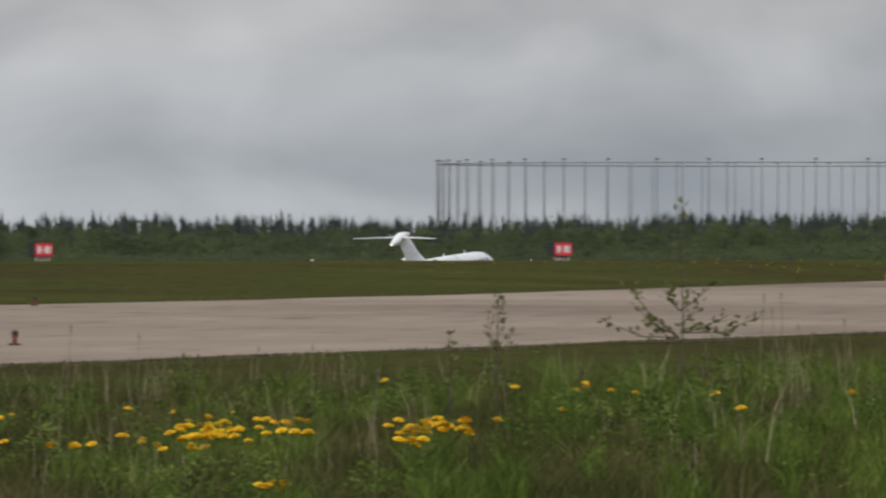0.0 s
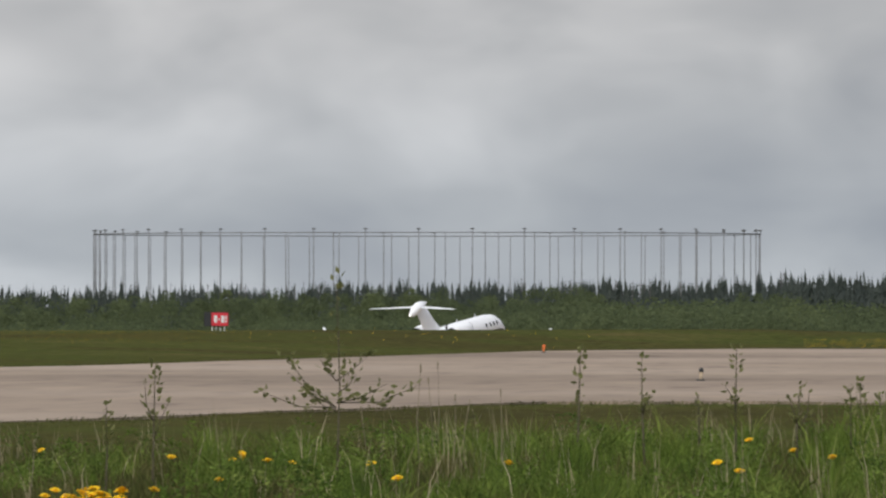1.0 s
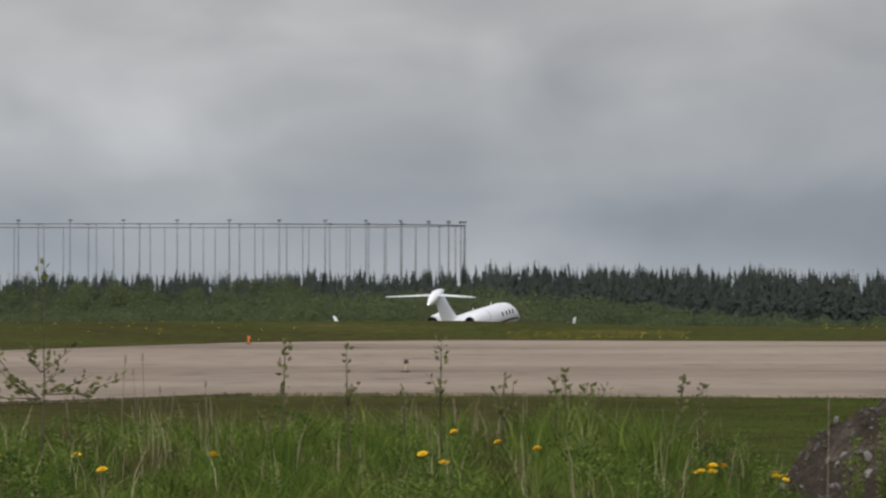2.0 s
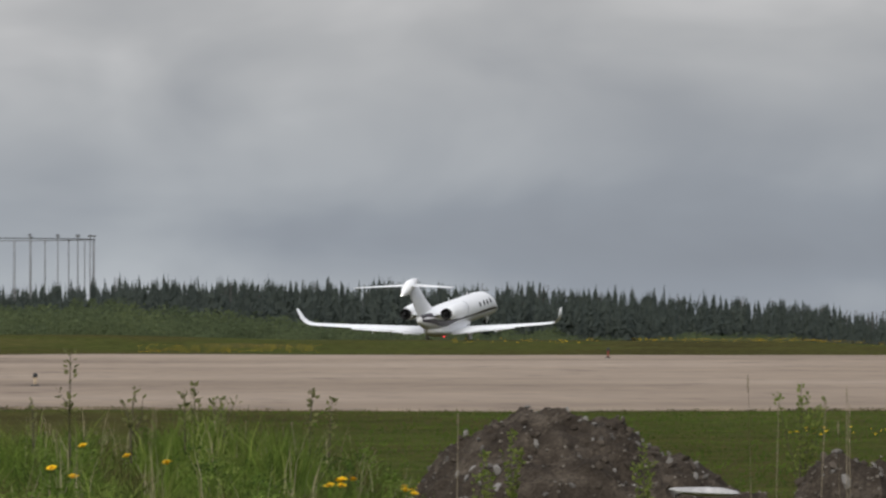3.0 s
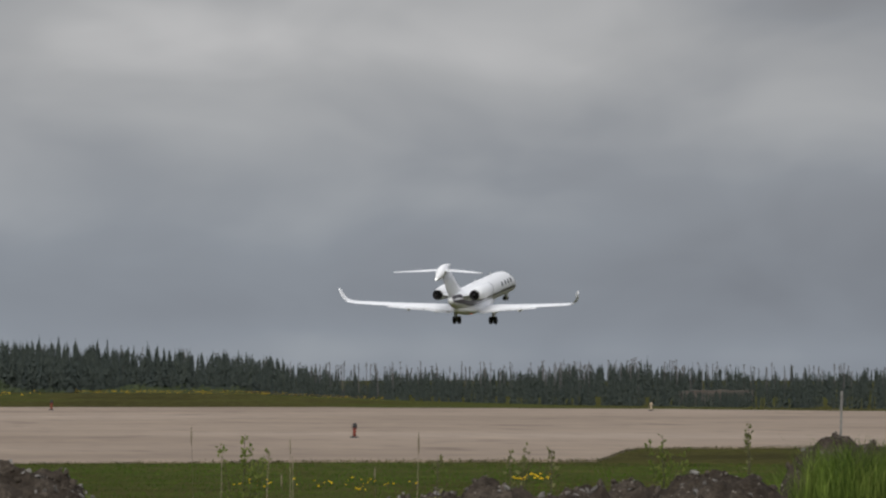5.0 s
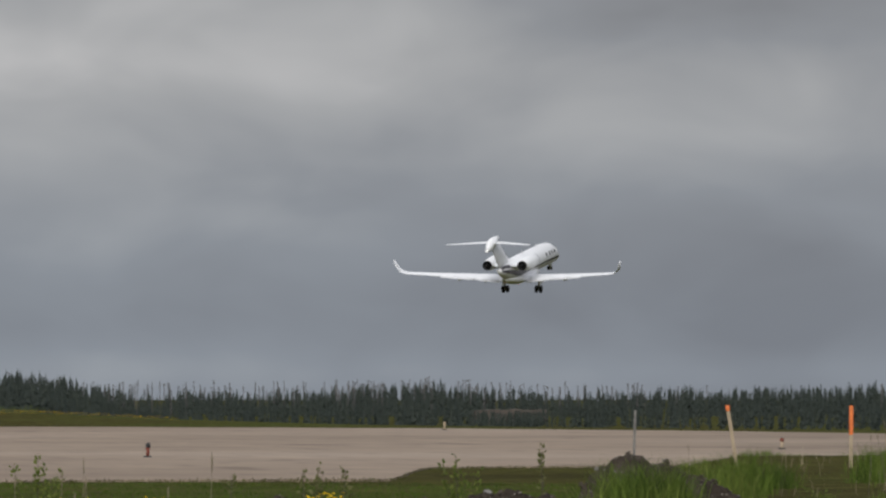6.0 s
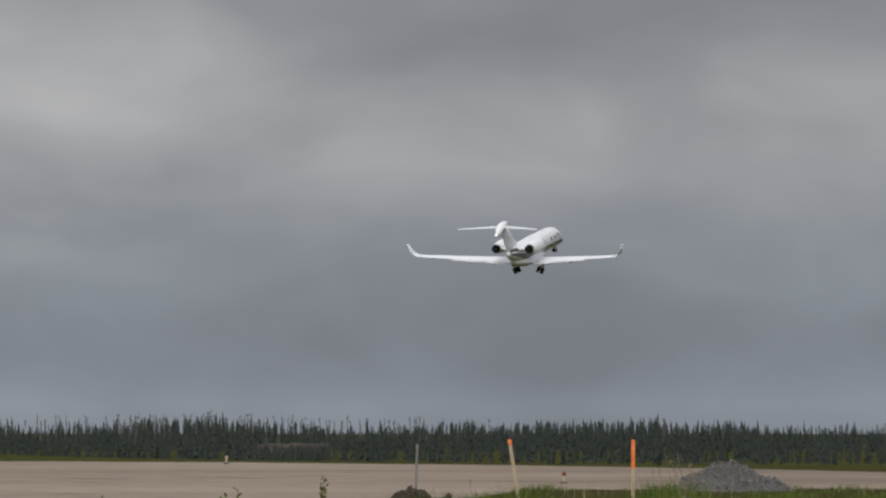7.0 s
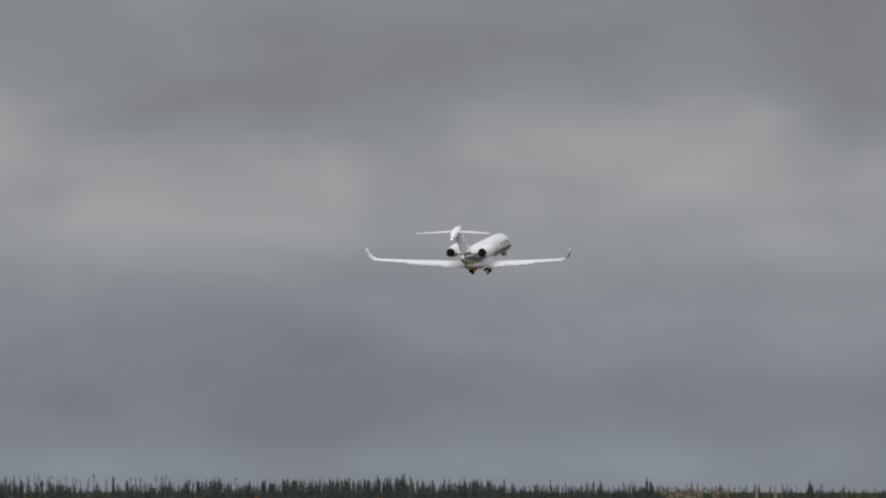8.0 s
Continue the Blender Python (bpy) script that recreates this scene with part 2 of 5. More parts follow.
def grass_material(name, dark, mid, pale, scale=0.9, spread=0.42):
    """Growing grass: patches a stride across and clumps a hand across, each blade its own shade, light shining through."""
    m = bpy.data.materials.new(name)
    tree, add, link = nodes_of(m)
    out = add("ShaderNodeOutputMaterial")
    bs = add("ShaderNodeBsdfPrincipled", Roughness=0.8)
    bs.inputs["Specular IOR Level"].default_value = 0.15
    co = add("ShaderNodeTexCoord")
    n1 = add("ShaderNodeTexNoise", Scale=scale, Detail=4.0, Roughness=0.65)
    n2 = add("ShaderNodeTexNoise", Scale=scale * 5, Detail=2.0, Roughness=0.5)
    link(co.outputs["Object"], n1.inputs["Vector"])
    link(co.outputs["Object"], n2.inputs["Vector"])
    r = ramp_of(add("ShaderNodeValToRGB"), [(0.34, dark), (0.50, mid), (0.66, pale)])
    link(n1.outputs[0], r.inputs[0])
    shade = add("ShaderNodeMapRange")
    for k, v in (("From Min", 0.0), ("From Max", 1.0), ("To Min", 1 - spread), ("To Max", 1 + spread)):
        shade.inputs[k].default_value = v
    link(add("ShaderNodeNewGeometry").outputs["Random Per Island"], shade.inputs[0])
    clump = add("ShaderNodeMapRange")
    for k, v in (("From Min", 0.35), ("From Max", 0.65), ("To Min", 1 - 0.7 * spread), ("To Max", 1 + 0.7 * spread)):
        clump.inputs[k].default_value = v
    link(n2.outputs[0], clump.inputs[0])
    both = add("ShaderNodeMath")
    both.operation = "MULTIPLY"
    link(shade.outputs[0], both.inputs[0])
    link(clump.outputs[0], both.inputs[1])
    hsv = add("ShaderNodeHueSaturation")
    link(r.outputs[0], hsv.inputs["Color"])
    link(both.outputs[0], hsv.inputs["Value"])
    link(hsv.outputs[0], bs.inputs["Base Color"])
    leaf = add("ShaderNodeBsdfTranslucent")
    link(hsv.outputs[0], leaf.inputs[0])
    mix = add("ShaderNodeMixShader", Fac=0.4)
    link(bs.outputs[0], mix.inputs[1])
    link(leaf.outputs[0], mix.inputs[2])
    link(mix.outputs[0], out.inputs[0])
    return m


GRASS = ground_material()
APRON = concrete_material()
JET_WHITE = surface("white_aircraft_paint", (0.86, 0.86, 0.86), (0.90, 0.90, 0.89), 0.7, 0.42, grain=0.03, coat=0.1)
JET_DARK = surface("charcoal_paint", (0.05, 0.042, 0.048), (0.08, 0.068, 0.074), 1.0, 0.35, grain=0.08)
JET_GLASS = surface("cabin_glass", (0.05, 0.052, 0.056), (0.08, 0.082, 0.085), 2.0, 0.12)
METAL = surface("bare_metal", (0.42, 0.42, 0.43), (0.55, 0.55, 0.55), 2.0, 0.35, metal=0.9)
SOOT = surface("sooty_metal", (0.012, 0.012, 0.013), (0.03, 0.028, 0.027), 2.0, 0.6, metal=0.3)
RUBBER = surface("tyre_rubber", (0.018, 0.018, 0.018), (0.03, 0.03, 0.03), 3.0, 0.8)
STEEL = surface("weathered_steel", (0.16, 0.165, 0.17), (0.24, 0.245, 0.25), 0.3, 0.7, metal=0.2, grain=0.2)
RED = surface("red_sign_face", (0.62, 0.035, 0.05), (0.72, 0.06, 0.075), 1.5, 0.5)
BLACK = surface("black_sheet", (0.018, 0.018, 0.02), (0.03, 0.03, 0.03), 2.0, 0.6)
WHITE = surface("white_marking", (0.72, 0.72, 0.70), (0.8, 0.8, 0.78), 2.0, 0.5)
ORANGE = surface("orange_paint", (0.75, 0.17, 0.04), (0.85, 0.24, 0.06), 3.0, 0.6, grain=0.2)
LATH = surface("pale_lath", (0.38, 0.30, 0.20), (0.52, 0.42, 0.30), 6.0, 0.8, bump=0.3, stretch=(1, 1, 0.1))
GREYWOOD = surface("grey_wood", (0.16, 0.15, 0.14), (0.26, 0.25, 0.23), 4.0, 0.85, bump=0.3)
# needles greyed and lifted: the haze of distance is put into this colour
SPRUCE = surface("hazy_spruce_needles", (0.072, 0.088, 0.081), (0.094, 0.110, 0.090), 0.22, 0.95, fine=9.0, grain=0.15, thin=0.5)
ALDER = surface("alder_leaves", (0.076, 0.098, 0.056), (0.134, 0.160, 0.072), 0.09, 0.9, grain=0.2, thin=0.45)
BARK = surface("grey_bark", (0.06, 0.05, 0.042), (0.11, 0.10, 0.09), 2.0, 0.95, grain=0.3)
SNAG = surface("bleached_snag", (0.085, 0.08, 0.078), (0.15, 0.145, 0.14), 1.0, 0.95)
BLADE = grass_material("grass_blades", (0.044, 0.074, 0.013), (0.094, 0.140, 0.022), (0.180, 0.215, 0.048))
FIELD = grass_material("field_green", (0.034, 0.058, 0.010), (0.062, 0.108, 0.014), (0.108, 0.182, 0.022), 0.13, 0.18)
OLIVE = grass_material("mixed_old_grass", (0.044, 0.052, 0.015), (0.080, 0.082, 0.024), (0.138, 0.122, 0.050), 0.7)
STRAW = surface("dry_straw", (0.24, 0.20, 0.12), (0.42, 0.36, 0.24), 5.0, 0.9, per="island", grain=0.15)
PETAL = surface("dandelion_yellow", (0.80, 0.49, 0.012), (0.88, 0.60, 0.03), 30.0, 0.8, per="island", grain=0.15)
LEAF = surface("willow_leaves", (0.110, 0.118, 0.045), (0.205, 0.205, 0.085), 10.0, 0.8, per="island", grain=0.2, thin=0.45)
TWIG = surface("brown_twig", (0.065, 0.058, 0.038), (0.11, 0.095, 0.065), 10.0, 0.9)
SOIL = surface("stony_soil", (0.048, 0.038, 0.029), (0.098, 0.080, 0.062), 5.0, 0.95, bump=0.8, grain=0.4, fine=12.0, dark=(0.034, 0.027, 0.021))
STONE = surface("pale_stone", (0.10, 0.09, 0.08), (0.25, 0.235, 0.215), 6.0, 0.9, per="object", bump=0.4, grain=0.25)
GRAVEL = surface("crushed_gravel", (0.12, 0.115, 0.108), (0.27, 0.262, 0.248), 14.0, 0.95, bump=0.8, grain=0.4, per="island")


# ---- mesh helpers ----
def spot(u, d, z=0.0):
    """A place at the bearing u and the distance d from the tripod."""
    return Vector((d * math.sin(u * B), d * math.cos(u * B), z))


def lerp(x, table):
    return float(np.interp(x, [p[0] for p in table], [p[1] for p in table]))


def smooth(a, b, x):
    t = min(1.0, max(0.0, (x - a) / (b - a)))
    return t * t * (3 - 2 * t)


def part(name, bm, material, parent=None, label="", flat=False):
    me = bpy.data.meshes.new(name)
    bm.normal_update()
    bm.to_mesh(me)
    bm.free()
    me.materials.append(material)
    if not flat:
        for p in me.polygons:
            p.use_smooth = True
    ob = new(name, me)
    if parent:
        ob.parent = parent
    return tagged(ob, label)


def mesh_part(name, me, parent, m=None, label=""):
    ob = new(name, me)
    ob.parent = parent
    if m is not None:
        ob.matrix_basis = m
    return tagged(ob, label)


def data_mesh(name, verts, faces, material):
    me = bpy.data.meshes.new(name)
    me.from_pydata(verts, [], faces)
    me.materials.append(material)
    return me


def tube(bm, points, radii, sides=6, cap=True):
    """A round tube through points."""
    rings = []
    for i, p in enumerate(points):
        p = Vector(p)
        a = Vector(points[max(0, i - 1)])
        b = Vector(points[min(len(points) - 1, i + 1)])
        q = (b - a).to_track_quat("Z", "Y")
        rings.append([bm.verts.new(p + q @ Vector((radii[i] * math.cos(k * 2 * math.pi / sides), radii[i] * math.sin(k * 2 * math.pi / sides), 0))) for k in range(sides)])
    for r, s in zip(rings, rings[1:]):
        for k in range(sides):
            bm.faces.new((r[k], r[(k + 1) % sides], s[(k + 1) % sides], s[k]))
    if cap:
        bm.faces.new(rings[0][::-1])
        bm.faces.new(rings[-1])
    return bm


def box(bm, cx, cy, cz, sx, sy, sz, m=None, bevel=0.0):
    made = bmesh.ops.create_cube(bm, size=1.0, matrix=(m or Matrix()) @ Matrix.Translation((cx, cy, cz)) @ Matrix.Diagonal((sx, sy, sz, 1)))
    if bevel:
        edges = list({e for v in made["verts"] for e in v.link_edges})
        bmesh.ops.bevel(bm, geom=edges, offset=bevel, segments=2, affect="EDGES")
    return bm


def loft(bm, sections, sides=28, a0=0.0, a1=2 * math.pi, grow=0.0):
    """Ellipses (y, zc, rx, rz) along y, whole or over the angles a0 to a1 (one pair, or one a section)."""
    whole = not isinstance(a0, (list, tuple)) and abs(a1 - a0 - 2 * math.pi) < 1e-6
    rings = []
    for i, (y, zc, rx, rz) in enumerate(sections):
        s0, s1 = (a0[i], a1[i]) if isinstance(a0, (list, tuple)) else (a0, a1)
        ring = []
        for k in range(sides if whole else sides + 1):
            a = s0 + (s1 - s0) * k / sides
            ring.append(bm.verts.new(((rx + grow) * math.cos(a), y, zc + (rz + grow) * math.sin(a))))
        rings.append(ring)
    n = sides if whole else sides + 1
    for r, s in zip(rings, rings[1:]):
        for k in range(n if whole else n - 1):
            j = (k + 1) % n
            bm.faces.new((r[k], s[k], s[j], r[j]))
    if whole:
        bm.faces.new(rings[0])
        bm.faces.new(rings[-1][::-1])
    return bm


def wing(bm, stations, sides=14):
    """An aerofoil skin through stations (x, y of leading edge, z, chord, thickness, lean)."""
    rings = []
    for x, le, z, chord, thick, lean in stations:
        ring = []
        for k in range(sides):
            a = 2 * math.pi * k / sides
            c = 0.5 - 0.5 * math.cos(a)
            h = thick * 0.5 * math.sin(a) * (1 - c) ** 0.35 * 1.25
            ring.append(bm.verts.new((x - h * math.sin(lean), le - c * chord, z + h * math.cos(lean))))
        rings.append(ring)
    for r, s in zip(rings, rings[1:]):
        for k in range(sides):
            j = (k + 1) % sides
            bm.faces.new((r[k], r[j], s[j], s[k]))
    bm.faces.new(rings[0][::-1])
    bm.faces.new(rings[-1])
    bmesh.ops.recalc_face_normals(bm, faces=bm.faces)
    return bm


# ---- the ground ----
NEAR_V = [(-2400, 238), (-1950, 221), (-1167, 191), (-383, 163), (0, 163), (400, 168), (700, 170), (1400, 165), (1880, 163), (1935, 143), (2250, 140), (4200, 132)]
FAR_V = [(-2400, 126), (-1950, 116), (-1167, 98), (-383, 73), (0, 69), (600, 71), (1400, 71), (2000, 74), (2700, 82), (3050, 89), (4200, 110)]
CREST_V = [(-2400, 38), (-1167, 37), (0, 35), (350, 44), (1250, 46), (1500, 58), (1800, 67), (2000, 70), (2700, 78), (3050, 85), (4200, 106)]
BANK = [(-2400, 1.50), (-1300, 1.54), (-900, 1.62), (200, 1.66), (450, 1.55), (600, 1.30), (760, 0.92), (1950, 0.95), (2250, 1.56), (2500, 1.62), (4200, 1.66)]
BANK_END = [(-2400, 74), (300, 74), (1950, 80), (2250, 120), (2500, 165), (4200, 165)]


def near_edge(u):
    return EYE / (lerp(u, NEAR_V) * B)


def far_edge(u):
    return EYE / (lerp(u, FAR_V) * B)


def height(u, d):
    """The lie of the land: a bank before the camera, a flat airfield, a low crest, and a hollow with the runway behind."""
    inside = smooth(-5200, -2400, u) * (1 - smooth(4200, 7000, u))
    b, e = lerp(u, BANK), lerp(u, BANK_END)
    z = b * smooth(20, 44, d) + 0.9 * (1 - smooth(20, 44, d))
    z *= 1 - smooth(e, e * 1.45, d)
    if 22 < d < 112 and -3000 < u < 2600:
        # hummocks on the bank
        p = spot(u, d)
        z += smooth(22, 44, d) * (1 - smooth(76, 112, d)) * (0.10 * noise.noise(p * 0.55) + 0.07 * noise.noise(p * 1.7 + Vector((7, 3, 0))))
    far, crest = far_edge(u), 905.0
    top = EYE - lerp(u, CREST_V) * B * crest
    z += inside * (top * smooth(far, crest, d) - (top + 2.6) * smooth(crest, 1050, d))
    z += (1 - inside) * -2.6 * smooth(800, 1050, d)
    return z


def land(u, d):
    return spot(u, d, height(u, d))


def ground():
    bearings = list(range(-2600, 4401, 35))
    full = 2 * math.pi / B
    k = 44
    bearings += [4400 + (full - 7000) * i / k for i in range(1, k)]
    rings = [3, 8, 15, 20, 26, 32, 38] + [43 + 0.75 * i for i in range(52)] + [82.5, 84.5, 87, 90, 93, 96, 99.5, 103, 107, 110, 118, 126, 136, 147, 158, 165, 175, 186, 198, 212, 226, 241, 260, 285, 310, 335, 360, 390, 430, 480, 530,
             580, 630, 680, 720, 760, 800, 830, 860, 885, 905, 925, 950, 985, 1030, 1080, 1140, 1200, 1260, 1500, 1800, 2200, 2600, 3000, 3400, 3800, 4200, 4600, 4900]
    verts, faces = [(0, 0, 0.9)], []
    for d in rings:
        for u in bearings:
            w = u if u <= 4400 + full / 2 else u - full
            z = height(w, d)
            if near_edge(w) - 6 < d < far_edge(w) + 4 and -2700 < w < 4500:
                z -= 0.10 * smooth(near_edge(w) - 6, near_edge(w) + 4, d) * (1 - smooth(far_edge(w) - 6, far_edge(w) + 4, d))
            verts.append(tuple(spot(u, d, z)))
    n = len(bearings)
    for i in range(n):
        faces.append((0, 1 + (i + 1) % n, 1 + i))
    for r in range(len(rings) - 1):
        for i in range(n):
            a, b = 1 + r * n + i, 1 + r * n + (i + 1) % n
            faces.append((a, b, b + n, a + n))
    ob = new("ground", data_mesh("ground", verts, faces, GRASS))
    for p in ob.data.polygons:
        p.use_smooth = True
    tagged(ob, "rough grass airfield with olive and green patches", "ground", kind="structure")


def apron():
    """The worn concrete strip across the field: a slab 12 cm thick with ragged edges."""
    us = list(range(-2600, 4401, 25))
    rows = 14
    verts, faces = [], []
    for u in us:
        a, b = near_edge(u), far_edge(u)
        a += 3.0 * noise.noise(Vector((u * 0.006, 1.3, 0))) + 1.2 * noise.noise(Vector((u * 0.03, 4.3, 0)))
        b += 5.0 * noise.noise(Vector((u * 0.005, 7.7, 0)))
        for k in range(rows):
            d = a + (b - a) * k / (rows - 1)
            verts.append(tuple(spot(u, d, 0.012 * noise.noise(spot(u, d) * 0.05))))
        verts.append(tuple(spot(u, a - 0.05, -0.14)))
        verts.append(tuple(spot(u, b + 0.05, -0.14)))
    s = rows + 2
    for i in range(len(us) - 1):
        for k in range(rows - 1):
            faces.append((i * s + k, (i + 1) * s + k, (i + 1) * s + k + 1, i * s + k + 1))
        faces.append((i * s + rows, (i + 1) * s + rows, (i + 1) * s, i * s))
        faces.append((i * s + rows - 1, (i + 1) * s + rows - 1, (i + 1) * s + rows + 1, i * s + rows + 1))
    ob = new("pavement", data_mesh("pavement", verts, faces, APRON))
    tagged(ob, "worn pinkish grey concrete taxiway with stained bays", "pavement", kind="structure")


def runway():
    """The runway in the hollow behind the crest, on which the jet starts."""
    verts, faces = [], []
    h = radians(22)
    along, side = Vector((math.sin(h), math.cos(h), 0)), Vector((math.cos(h), -math.sin(h), 0))
    mid = Vector((-20, 1110, 0))
    for i in range(15):
        for k in (-1, 1):
            p = mid + along * (-90 + 30 * i) + side * (22 * k)
            u, d = math.atan2(p.x, p.y) / B, math.hypot(p.x, p.y)
            verts.append((p.x, p.y, height(u, d) + 0.06))
    for i in range(14):
        faces.append((2 * i, 2 * i + 1, 2 * i + 3, 2 * i + 2))
    ob = new("runway", data_mesh("runway", verts, faces, APRON))
    tagged(ob, "grey concrete runway lying in a shallow hollow", "runway", kind="structure")


ground()
apron()
runway()


# ---- the business jet ----
def fuselage_sections():
    return [(10.4, -0.98, 0.03, 0.03), (10.25, -0.95, 0.20, 0.18), (9.8, -0.87, 0.42, 0.38), (9.2, -0.74, 0.62, 0.57), (8.5, -0.52, 0.80, 0.80), (7.6, -0.36, 0.94, 0.97), (6.4, -0.30, 0.98, 1.02), (3.0, -0.28, 0.98, 1.02),
            (0.0, -0.26, 0.98, 1.02), (-2.6, -0.25, 0.96, 0.98), (-3.6, -0.18, 0.86, 0.88), (-4.6, -0.06, 0.66, 0.70), (-5.5, 0.06, 0.44, 0.48), (-6.1, 0.14, 0.24, 0.28), (-6.4, 0.17, 0.07, 0.08)]


def jet():
    plane = new("business_jet")
    tagged(plane, "white twin-engine business jet with charcoal stripe taking off", "airplane")
    secs = fuselage_sections()
    body = part("fuselage", loft(bmesh.new(), secs, 32), JET_WHITE, plane)
    # charcoal swoosh on both flanks
    for k in (1, -1):
        s = [q for q in secs if -6.2 < q[0] < 9.9]
        mid = [-0.30 if q[0] > 8 else -0.32 if q[0] > 0 else -0.28 if q[0] > -4 else -0.10 for q in s]
        wid = [0.04 if q[0] > 9 else 0.10 if q[0] > 5 else 0.06 if q[0] > -2 else 0.28 for q in s]
        lo = [m - w if k > 0 else math.pi - m - w for m, w in zip(mid, wid)]
        hi = [m + w if k > 0 else math.pi - m + w for m, w in zip(mid, wid)]
        part("stripe", loft(bmesh.new(), s, 6, lo, hi, 0.012), JET_DARK, body, "charcoal paint stripe")
        # cabin windows
        for y in (6.9, 6.2, 5.5, 4.6):
            a = 0.30
            pane = [(y + 0.16, -0.30, 0.98, 1.02), (y + 0.09, -0.30, 0.98, 1.02), (y - 0.09, -0.30, 0.98, 1.02), (y - 0.16, -0.30, 0.98, 1.02)]
            lo = [a - 0.09, a - 0.19, a - 0.19, a - 0.09]
            hi = [a + 0.09, a + 0.19, a + 0.19, a + 0.09]
            if k < 0:
                lo, hi = [math.pi - v for v in hi], [math.pi - v for v in lo]
            part("cabin_window", loft(bmesh.new(), pane, 5, lo, hi, 0.014), JET_GLASS, body, "dark oval cabin window")
    # charcoal collar that sweeps up round the root of the fin
    tail = [q for q in secs if -6.2 < q[0] < -3.0]
    part("stripe", loft(bmesh.new(), tail[1:], 8, [0.35, 0.55, 0.2], [0.95, 1.25, 1.3], 0.016), JET_DARK, body, "charcoal paint stripe")
    part("stripe", loft(bmesh.new(), tail[1:], 8, [math.pi - 0.95, math.pi - 1.25, math.pi - 1.3], [math.pi - 0.35, math.pi - 0.55, math.pi - 0.2], 0.016), JET_DARK, body, "charcoal paint stripe")
    # windscreen
    ws = [(9.2, -0.74, 0.62, 0.57), (8.85, -0.63, 0.71, 0.685), (8.5, -0.52, 0.80, 0.80)]
    part("windscreen", loft(bmesh.new(), ws, 12, radians(25), radians(155), 0.012), JET_GLASS, body, "dark wrapped windscreen")
    # belly fairing
    part("belly_fairing", loft(bmesh.new(), [(3.4, -1.1, 0.3, 0.15), (2.4, -1.16, 0.95, 0.40), (0.4, -1.2, 1.2, 0.46), (-2.4, -1.16, 1.12, 0.44), (-3.8, -0.95, 0.6, 0.3), (-4.6, -0.8, 0.2, 0.14)], 20), JET_WHITE, plane)
    # wings with blended winglets
    for k in (1, -1):
        st = [(0.6 * k, 1.8, -1.40, 4.0, 0.46, 0), (1.3 * k, 1.3, -1.34, 3.5, 0.42, 0), (3.6 * k, -0.1, -1.06, 2.35, 0.28, 0), (6.6 * k, -1.35, -0.78, 1.7, 0.20, 0), (9.2 * k, -2.45, -0.52, 1.25, 0.14, 0),
              (9.7 * k, -2.66, -0.44, 1.16, 0.12, -0.30 * k), (10.02 * k, -2.90, -0.27, 1.05, 0.10, -0.70 * k), (10.26 * k, -3.2, 0.06, 0.88, 0.09, -1.1 * k), (10.5 * k, -3.75, 0.78, 0.5, 0.06, -1.2 * k)]
        w = part("wing", wing(bmesh.new(), st), JET_WHITE, plane)
        # flaps set down behind the trailing edge
        for x0, x1, y0, y1, z0, z1 in ((1.35, 3.5, -2.15, -2.42, -1.38, -1.12), (3.6, 6.5, -2.42, -3.0, -1.11, -0.83)):
            fl = [(x0 * k, y0, z0, 0.62, 0.10, 0), (x1 * k, y1, z1, 0.48, 0.08, 0)]
            part("flap", wing(bmesh.new(), fl, 10), JET_WHITE, w)
        for x, y, z in ((2.6, -1.5, -1.30), (4.9, -2.0, -1.08)):
            part("flap_track_fairing", loft(bmesh.new(), [(y + 0.9, z, 0.02, 0.02), (y + 0.5, z - 0.03, 0.08, 0.10), (y - 0.6, z - 0.05, 0.08, 0.11), (y - 1.3, z - 0.02, 0.02, 0.03)], 8), JET_WHITE, w).matrix_basis = pose(x * k, 0, 0)
        # engine nacelle
        nac = new("engine")
        nac.parent = plane
        nac.matrix_basis = pose(1.62 * k, 2.55, 0.42)
        part("cowling", loft(bmesh.new(), [(-3.6, 0, 0.42, 0.42), (-3.7, 0, 0.50, 0.50), (-3.95, 0, 0.56, 0.56), (-5.2, 0, 0.60, 0.60), (-6.4, 0, 0.53, 0.53), (-7.1, 0, 0.43, 0.43)], 24), JET_WHITE, nac)
        ex = bmesh.new()
        loft(ex, [(-7.105, 0, 0.40, 0.40), (-7.12, 0, 0.425, 0.425), (-7.35, 0, 0.40, 0.40), (-7.36, 0, 0.37, 0.37), (-7.13, 0, 0.35, 0.35)], 24)
        part("exhaust", ex, SOOT, nac, "sooty round exhaust nozzle")
        part("exhaust_cone", loft(bmesh.new(), [(-7.14, 0, 0.2, 0.2), (-7.45, 0, 0.12, 0.12), (-7.62, 0, 0.02, 0.02)], 12), SOOT, nac)
        part("intake_lip", loft(bmesh.new(), [(-3.58, 0, 0.40, 0.40), (-3.5, 0, 0.45, 0.45), (-3.6, 0, 0.51, 0.51), (-3.72, 0, 0.515, 0.515)], 24), METAL, nac, "polished intake lip")
        part("pylon", wing(bmesh.new(), [(0.6 * k, -1.9, 0.30, 2.8, 0.28, 0), (1.2 * k, -2.1, 0.40, 2.5, 0.24, 0)], 10), JET_WHITE, plane)
    # fin, bullet and tailplane
    fin = bmesh.new()
    rings = []
